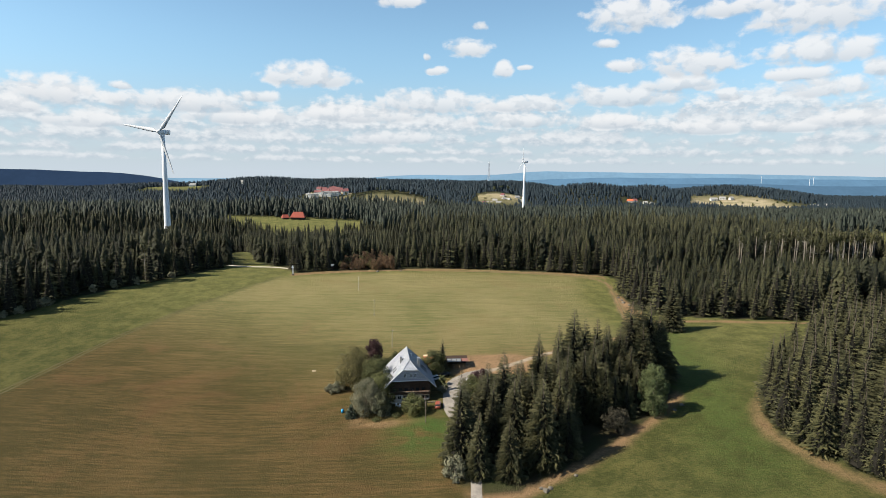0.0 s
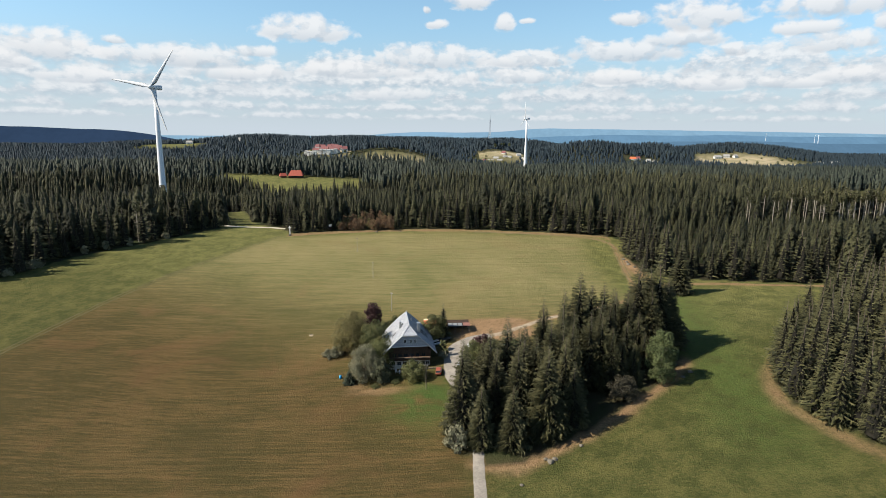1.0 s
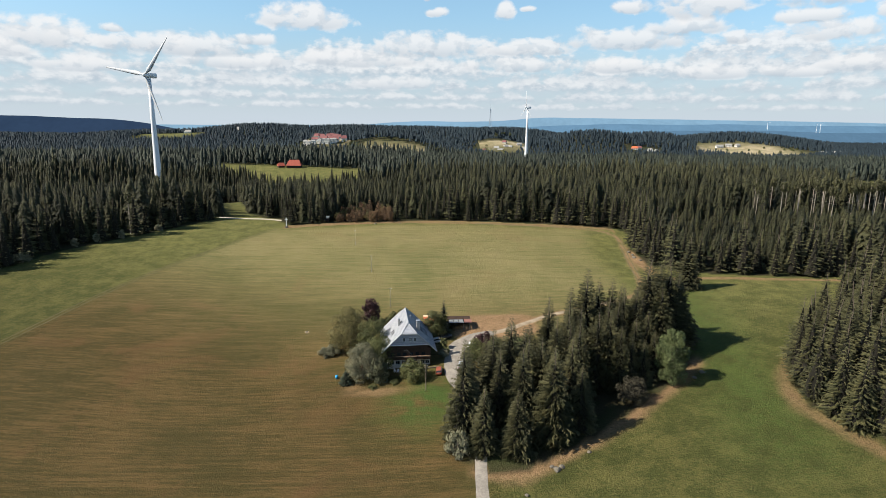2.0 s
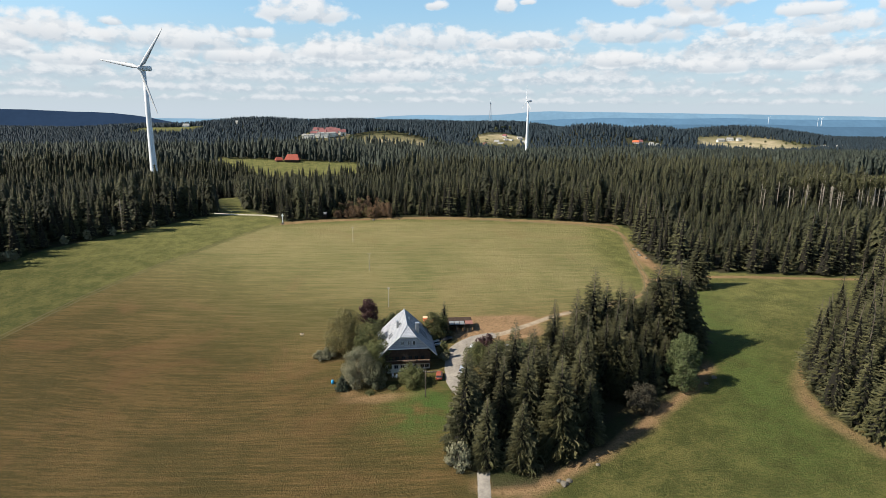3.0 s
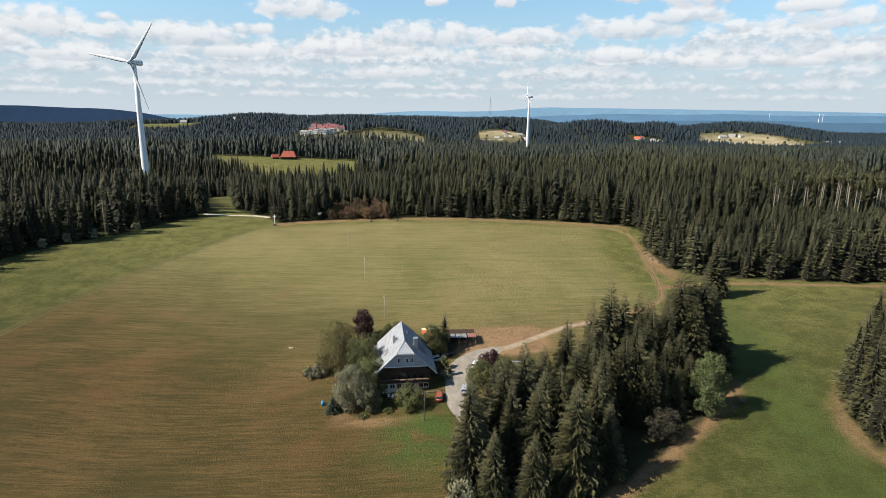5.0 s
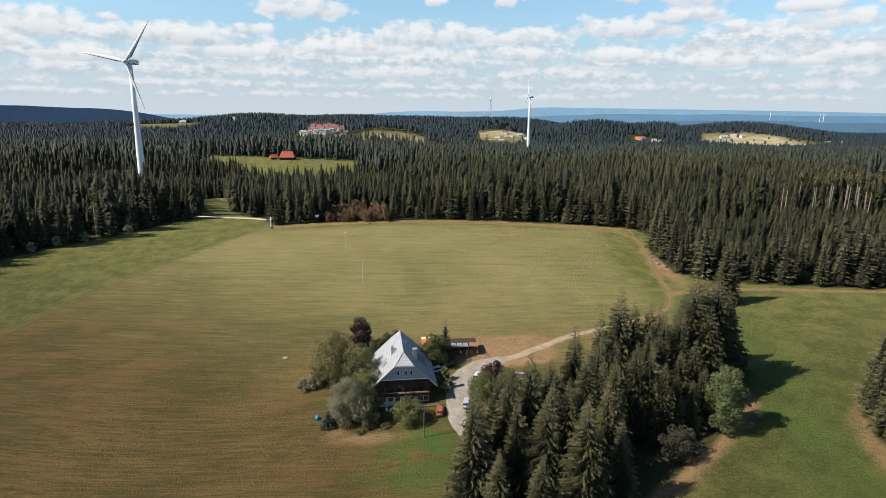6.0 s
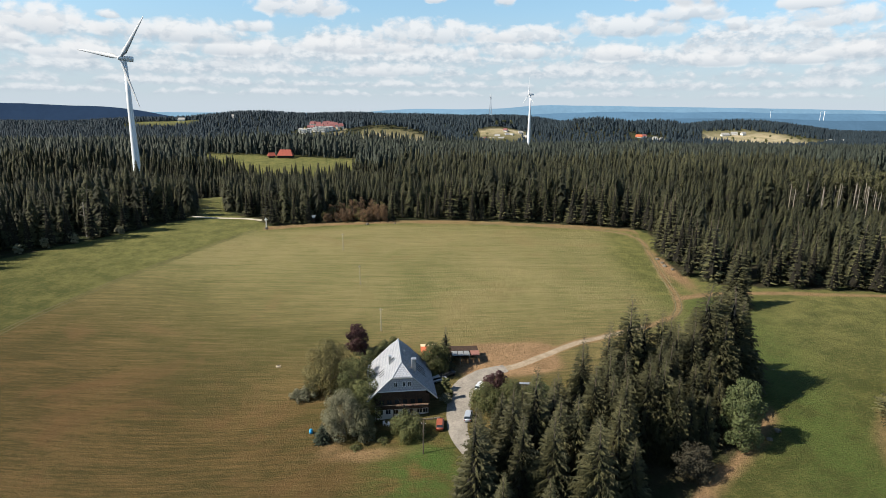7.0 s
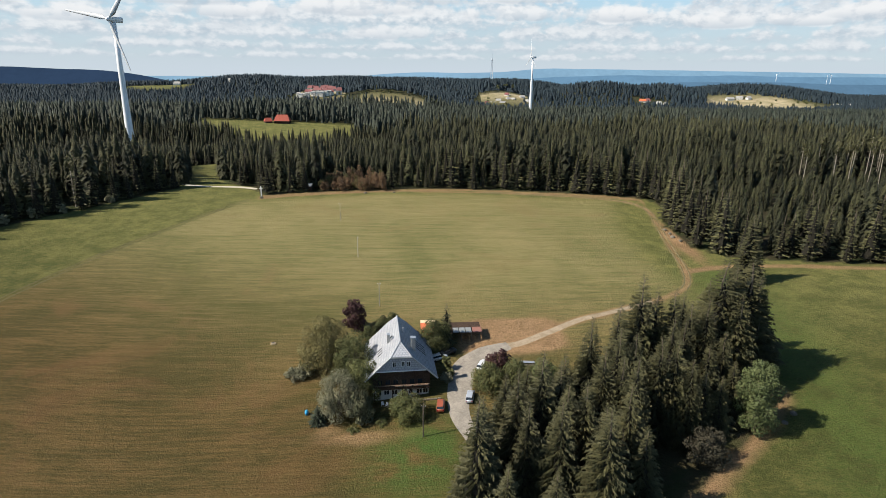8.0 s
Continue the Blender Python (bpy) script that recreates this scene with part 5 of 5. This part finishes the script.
bench = tagged(new("garden_table"), "grey-green garden table with benches on the grass", "table")
bench.matrix_basis = Matrix.Translation(on(21.4, 176.8, 0)) @ Matrix.Rotation(radians(-4), 4, "Z")
box_part("tabletop", (-1.6, -0.45, 0.70), (1.6, 0.45, 0.80), M_zinc, bench)
for sy in (-1, 1):
    box_part("seat", (-1.6, sy * 0.85 - 0.16, 0.40), (1.6, sy * 0.85 + 0.16, 0.47), M_wood, bench)
    for sx in (-1.2, 1.2):
        box_part("leg", (sx - 0.05, sy * 0.6 - 0.25, 0.0), (sx + 0.05, sy * 0.6 + 0.25, 0.7 if sy < 0 else 0.7), M_wood, bench)


def pole(x, y, h, label):
    p = tagged(new("utility_pole"), label, "pole", "utility poles")
    p.location = on(x, y, -0.3)
    p.rotation_euler = (0, 0, rb.uniform(-0.2, 0.2))
    v, f = [], []
    tube(v, f, [Vector((0, 0, 0)), Vector((0, 0, h * 0.5)), Vector((0.03, 0, h))], [0.13, 0.11, 0.08], 8)
    part("mast", mesh("mast", v, f, M_pole if y > 200 else M_bark, True), p)
    box_part("crossarm", (-0.5, -0.05, h - 0.6), (0.5, 0.05, h - 0.48), M_dark, p)
    for u in (-0.42, 0.42):
        v, f = [], []
        tube(v, f, [Vector((u, 0, h - 0.48)), Vector((u, 0, h - 0.3))], [0.05, 0.03], 6)
        part("insulator", mesh("insulator", v, f, M_white), p, "white insulator")
    return p


POLES = [(-2.2, 154.2, 7.6), (-16.1, 209.6, 7.4), (-26.5, 243.0, 7.4), (-38.0, 279.0, 7.4)]
for x, y, h in POLES:
    pole(x, y, h, "slim grey wooden utility pole in the meadow")


def cable(a, b, sag):
    v, f = [], []
    a, b = Vector(a), Vector(b)
    tube(v, f, [a.lerp(b, k / 12) - Vector((0, 0, sag * 4 * k / 12 * (1 - k / 12))) for k in range(13)], [0.018] * 13, 4)
    return tagged(new("cable", mesh("cable", v, f, M_dark)), "thin black overhead cable", "cable", "overhead cables")


top = on(-2.2, 154.2, 7.1)
cable(top + Vector((-0.42, 0, 0)), (-8.6, 166.0, 6.4), 0.5)
cable(top + Vector((0.42, 0, 0)), (-7.9, 166.1, 6.4), 0.5)

# trough, bin, chairs, stones
tr = tagged(new("water_trough"), "pale water trough lying on the meadow", "trough")
tr.matrix_basis = Matrix.Translation(on(-41.4, 190.7, 0)) @ Matrix.Rotation(radians(8), 4, "Z")
box_part("basin", (-0.6, -0.32, 0.0), (0.6, 0.32, 0.5), M_cream, tr, "pale cream basin", 0.08)
bm = bmesh.new()
slab(bm, (-0.42, -0.2, 0.502), (0.42, 0.2, 0.506))
part("water", bm_mesh("water", bm, M_glass), tr)
bn = tagged(new("rain_barrel"), "bright blue plastic rain barrel in the garden", "barrel")
bn.location = on(-27.3, 163.8, 0)
part("drum", turned([(0.34, 0), (0.42, 0.45), (0.36, 0.95)], M_blue, "drum", 16), bn)
part("lid", turned([(0.38, 0.95), (0.38, 1.0), (0.1, 1.04)], M_blue, "lid", 16), bn)


def garden_chair(x, y, turn):
    c = tagged(new("garden_chair"), "white plastic garden chair in front of the house", "chair", "garden chairs")
    c.matrix_basis = Matrix.Translation(on(x, y, 0.02)) @ Matrix.Rotation(radians(turn), 4, "Z")
    box_part("seat", (-0.27, -0.26, 0.40), (0.27, 0.26, 0.45), M_white, c)
    box_part("backrest", (-0.27, 0.22, 0.45), (0.27, 0.28, 0.95), M_white, c)
    for sx in (-0.24, 0.24):
        box_part("armrest", (sx - 0.03, -0.24, 0.62), (sx + 0.03, 0.26, 0.66), M_white, c)
        for sy in (-0.23, 0.23):
            box_part("leg", (sx - 0.03, sy - 0.03, 0.0), (sx + 0.03, sy + 0.03, 0.62 if sy < 0 else 0.45), M_white, c, "", 0.0)


garden_chair(-11.2, 165.0, 20)
garden_chair(-10.3, 164.6, -30)


def stone(x, y, size, rng):
    bm = bmesh.new()
    bmesh.ops.create_icosphere(bm, subdivisions=2, radius=size)
    for v in bm.verts:
        v.co *= 1 + 0.35 * noise.noise(v.co * 1.3 / size + Vector((x, y, 0)))
        v.co.z *= 0.6
    ob = tagged(new("boulder", bm_mesh("boulder", bm, M_stone)), "grey-brown boulder lying on the grass", "stone", "boulders")
    ob.location = on(x, y, size * 0.25)


for x, y, s in ((25.6, 119.0, 0.8), (26.8, 119.8, 0.6), (24.8, 120.0, 0.5), (33.5, 124, 0.5), (18.5, 112, 0.45), (86.5, 262, 0.9), (88.0, 258, 0.8), (87.0, 266, 0.7), (86.5, 270, 0.8), (70, 154, 0.7), (67, 151.5, 0.6), (-33, 319.5, 0.8), (-20, 321, 0.6)):
    stone(x, y, s, rb)

# kerb stones of the terrace in front of the house
for i in range(14):
    a = i / 13
    x, y = -9.5 + 10.5 * a, 165.3 + 1.1 * a + 0.4 * math.sin(5 * a)
    bm = bmesh.new()
    slab(bm, (-0.34, -0.2, -0.2), (0.34, 0.2, 0.28), None, 0.06)
    ob = tagged(new("terrace_stone", bm_mesh("terrace_stone", bm, M_stone)), "pale stone edging the house terrace", "stone", "terrace stones")
    ob.matrix_basis = Matrix.Translation(on(x, y)) @ Matrix.Rotation(rb.uniform(-0.2, 0.3), 4, "Z")

# wayside shrine and a hut at the far edge of the field
sh = tagged(new("wayside_cross"), "white wayside cross on a stone base at the field corner", "cross")
sh.location = on(-77.5, 309.5, 0)
box_part("base", (-0.6, -0.6, -0.3), (0.6, 0.6, 0.9), M_stone, sh)
box_part("upright", (-0.2, -0.2, 0.9), (0.2, 0.2, 5.2), M_white, sh)
box_part("crossbeam", (-0.7, -0.18, 4.1), (0.7, 0.18, 4.45), M_white, sh)
lh = tagged(new("hunting_cabin"), "small dark cabin with a pale roof under the trees", "cabin")
lh.location = on(-60.5, 324.5, 0)
box_part("cabin_wall", (-1.9, -1.4, -0.4), (1.9, 1.4, 2.2), M_oldwood, lh)
plate("roof", [(-2.2, -1.8, 2.2), (2.2, -1.8, 2.2), (2.2, 1.7, 2.9), (-2.2, 1.7, 2.9)], 0.12, M_zinc, lh, "pale sheet roof")


# bare storm-worn pines standing out of the wood
def bare_pine(x, y, h, rng):
    t = tagged(new("bare_pine"), "half-bare pale-trunked pine above the wood", "tree", "bare pines")
    t.location = on(x, y, -0.2)
    v, f = [], []
    lean = Vector((rng.uniform(-0.6, 0.6), rng.uniform(-0.6, 0.6), h))
    tube(v, f, [Vector((0, 0, 0)), lean * 0.5 + Vector((rng.uniform(-0.2, 0.2), 0, 0)), lean], [0.25, 0.19, 0.06], 7)
    for i in range(16):
        k = rng.uniform(0.35, 0.92)
        a = rng.uniform(0, 6.28)
        p = lean * k
        l = (1.15 - k) * h * 0.16 * rng.uniform(0.6, 1.2)
        tube(v, f, [p, p + Vector((math.cos(a) * l, math.sin(a) * l, l * rng.uniform(-0.1, 0.35)))], [0.06, 0.02], 4)
    part("trunk", mesh("trunk", v, f, M_dead, True), t, "pale grey bare trunk")
    part("crown", leaf_crown(rng, [((lean.x * 0.9, lean.y * 0.9, h * 0.88), (1.7, 1.7, h * 0.12)), ((lean.x * 0.75 + 0.8, lean.y * 0.7, h * 0.76), (1.3, 1.3, h * 0.05))], 240, 0.7, M_needles_edge), t)


bare_pine(-146.5, 288.5, 21, rb)
for i in range(50):
    y = rb.uniform(338, 376)
    bare_pine(y * rb.uniform(0.50, 0.76), y, rb.uniform(19, 24), rb)


# ---- far farms and villages ----
def far_house(x, y, lx, ly, wall_h, roof_h, turn, wall, roof, label, name="house", group="", hip=0.0, rows=1, cols=4):
    h = tagged(new(name), label, "house", group)
    h.matrix_basis = Matrix.Translation(on(x, y, -0.5)) @ Matrix.Rotation(radians(turn), 4, "Z")
    box_part("wall", (-lx / 2, -ly / 2, -2.5), (lx / 2, ly / 2, wall_h), wall, h, "", 0.0)
    o = 0.7
    e = wall_h - 0.4
    rx = lx / 2 + o - hip
    v = [(-lx / 2 - o, -ly / 2 - o, e), (lx / 2 + o, -ly / 2 - o, e), (lx / 2 + o, ly / 2 + o, e), (-lx / 2 - o, ly / 2 + o, e), (-rx, 0, wall_h + roof_h), (rx, 0, wall_h + roof_h)]
    part("roof", mesh("roof", v, [(0, 1, 5, 4), (2, 3, 4, 5), (1, 2, 5), (3, 0, 4), (3, 2, 1, 0)], roof), h)
    for r in range(rows):
        for c in range(cols):
            u = -lx / 2 + lx * (c + 0.5) / cols
            z = wall_h * (r + 0.35) / rows
            g = box_part("window", (u - 0.55, -ly / 2 - 0.06, z), (u + 0.55, -ly / 2 + 0.05, z + 1.3), M_glass, h, "dark window", 0.0)
    return h


far_house(-169, 706, 16, 11, 3.2, 6.0, 4, M_oldwood, M_red_roof, "large farmhouse with a bright red hipped roof", "red_farmhouse", "", 3.0, 1, 5)
far_house(-184, 704, 7, 6, 2.4, 3.2, 30, M_oldwood, M_red_roof, "small barn with a red roof beside the farm", "red_barn", "", 1.0, 1, 2)
rv = random.Random(23)
for i in range(9):
    far_house(-330 + 9 * i + rv.uniform(-3, 3), 1470 + rv.uniform(-8, 8) + 2 * i, 10, 9, rv.uniform(7, 10), 1.6, rv.uniform(-8, 8), M_render, M_concrete, "white flat-roofed apartment block in the far village", "apartment_block", "village blocks", 3.0, 3, 4)
for i in range(16):
    far_house(-312 + 10 * (i % 8) + rv.uniform(-4, 4), 1500 + 28 * (i // 8) + rv.uniform(-6, 6), 12, 9, rv.uniform(5, 7), rv.uniform(5, 6.5), rv.uniform(-12, 12), M_render, M_red_far, "house with a rose-red tiled roof in the far village", "village_house", "red village houses", 2.0, 2, 4)
for i in range(24):
    k = rv.random()
    far_house(60 + 150 * k + rv.uniform(-20, 20), 1540 + 90 * k + rv.uniform(-25, 25), rv.uniform(10, 14), 9, rv.uniform(4, 6), rv.uniform(3.5, 5), rv.uniform(-40, 40), M_render, M_concrete if i % 3 else M_red_far, "pale house scattered in the far valley", "valley_house", "valley houses", 1.0, 2, 3)
for x, y, l, t in ((905, 1945, 24, 5), (938, 1955, 20, -12), (965, 1950, 14, 20), (1145, 1800, 16, 0), (1166, 1800, 14, 10), (1190, 1806, 18, -6), (1210, 1815, 12, 8)):
    far_house(x, y, l, 11, 6, 5, t, M_render, M_concrete, "white farm building on the far hill meadow", "hill_farm", "hill farm buildings", 1.5, 2, 4)
for x, y, l, r in ((517, 1598, 16, M_orange), (532, 1606, 12, M_red_far), (556, 1590, 12, M_concrete), (572, 1586, 10, M_concrete)):
    far_house(x, y, l, 10, 5, 5, rv.uniform(-20, 20), M_render, r, "far cottage among the woods", "cottage", "far cottages", 1.5, 2, 3)
far_house(-870, 2095, 22, 12, 6, 6, 5, M_render, M_concrete, "far upland farm beside a green meadow", "upland_farm", "", 2.0, 2, 4)
far_house(-690, 2085, 18, 12, 5, 6, -10, M_render, M_concrete, "far upland farm under the dark hill", "upland_farm", "", 2.0, 2, 4)
for i in range(64):
    k = rv.randrange(3)
    x, y = [(rv.uniform(860, 1180), rv.uniform(1800, 1960)), (rv.uniform(50, 260), rv.uniform(1470, 1740)), (rv.uniform(-380, 0), rv.uniform(1400, 1550))][k]
    r = rv.uniform(2.5, 5)
    broadleaf("field_tree", "round dark tree on a far meadow", x, y, lobes(rv, r, r * 2.2, 5, 0.05), 300, 1.3, M_leaf, rv, group="trees on far meadows")


# ---- the far distance ----
def ridge(name, label, pts, depth, colour, seed, rough=6.0):
    """A long far range of hills: crest heights along x at one distance, falling to the front."""
    xs = np.linspace(pts[0][0], pts[-1][0], 260)
    zs = np.interp(xs, [p[0] for p in pts], [p[1] for p in pts])
    ker = np.ones(9) / 9
    zs = np.convolve(np.pad(zs, 4, mode="edge"), ker, mode="valid")
    v, f = [], []
    for j, (dy, k) in enumerate(((0, 1.0), (-40, 0.96), (-130, 0.72), (-260, 0.35), (-420, 0.0))):
        for i, (x, z) in enumerate(zip(xs, zs)):
            wob = rough * noise.noise((x * 0.006, dy * 0.01, seed)) * (0.35 if j == 0 else 1.0)
            v.append((x, depth + dy + 60 * noise.noise((x * 0.002, 0, seed)) * (j > 0), -190 + (z + 190) * k + wob))
    n = len(xs)
    for j in range(4):
        for i in range(n - 1):
            f.append((j * n + i, j * n + i + 1, (j + 1) * n + i + 1, (j + 1) * n + i))
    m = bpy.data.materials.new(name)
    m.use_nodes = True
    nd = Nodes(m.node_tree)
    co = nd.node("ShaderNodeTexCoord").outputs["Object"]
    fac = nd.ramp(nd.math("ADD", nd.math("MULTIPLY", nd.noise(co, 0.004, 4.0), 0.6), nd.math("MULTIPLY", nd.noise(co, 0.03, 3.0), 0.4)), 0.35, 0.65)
    # aerial haze is put into this blue, and the slopes glow with it unlit
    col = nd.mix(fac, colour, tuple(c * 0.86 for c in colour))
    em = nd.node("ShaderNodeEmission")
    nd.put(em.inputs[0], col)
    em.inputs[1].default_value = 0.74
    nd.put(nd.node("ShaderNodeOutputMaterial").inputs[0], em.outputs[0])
    return tagged(new(name, mesh(name, v, f, m, True)), label, "backdrop", "", "structure")


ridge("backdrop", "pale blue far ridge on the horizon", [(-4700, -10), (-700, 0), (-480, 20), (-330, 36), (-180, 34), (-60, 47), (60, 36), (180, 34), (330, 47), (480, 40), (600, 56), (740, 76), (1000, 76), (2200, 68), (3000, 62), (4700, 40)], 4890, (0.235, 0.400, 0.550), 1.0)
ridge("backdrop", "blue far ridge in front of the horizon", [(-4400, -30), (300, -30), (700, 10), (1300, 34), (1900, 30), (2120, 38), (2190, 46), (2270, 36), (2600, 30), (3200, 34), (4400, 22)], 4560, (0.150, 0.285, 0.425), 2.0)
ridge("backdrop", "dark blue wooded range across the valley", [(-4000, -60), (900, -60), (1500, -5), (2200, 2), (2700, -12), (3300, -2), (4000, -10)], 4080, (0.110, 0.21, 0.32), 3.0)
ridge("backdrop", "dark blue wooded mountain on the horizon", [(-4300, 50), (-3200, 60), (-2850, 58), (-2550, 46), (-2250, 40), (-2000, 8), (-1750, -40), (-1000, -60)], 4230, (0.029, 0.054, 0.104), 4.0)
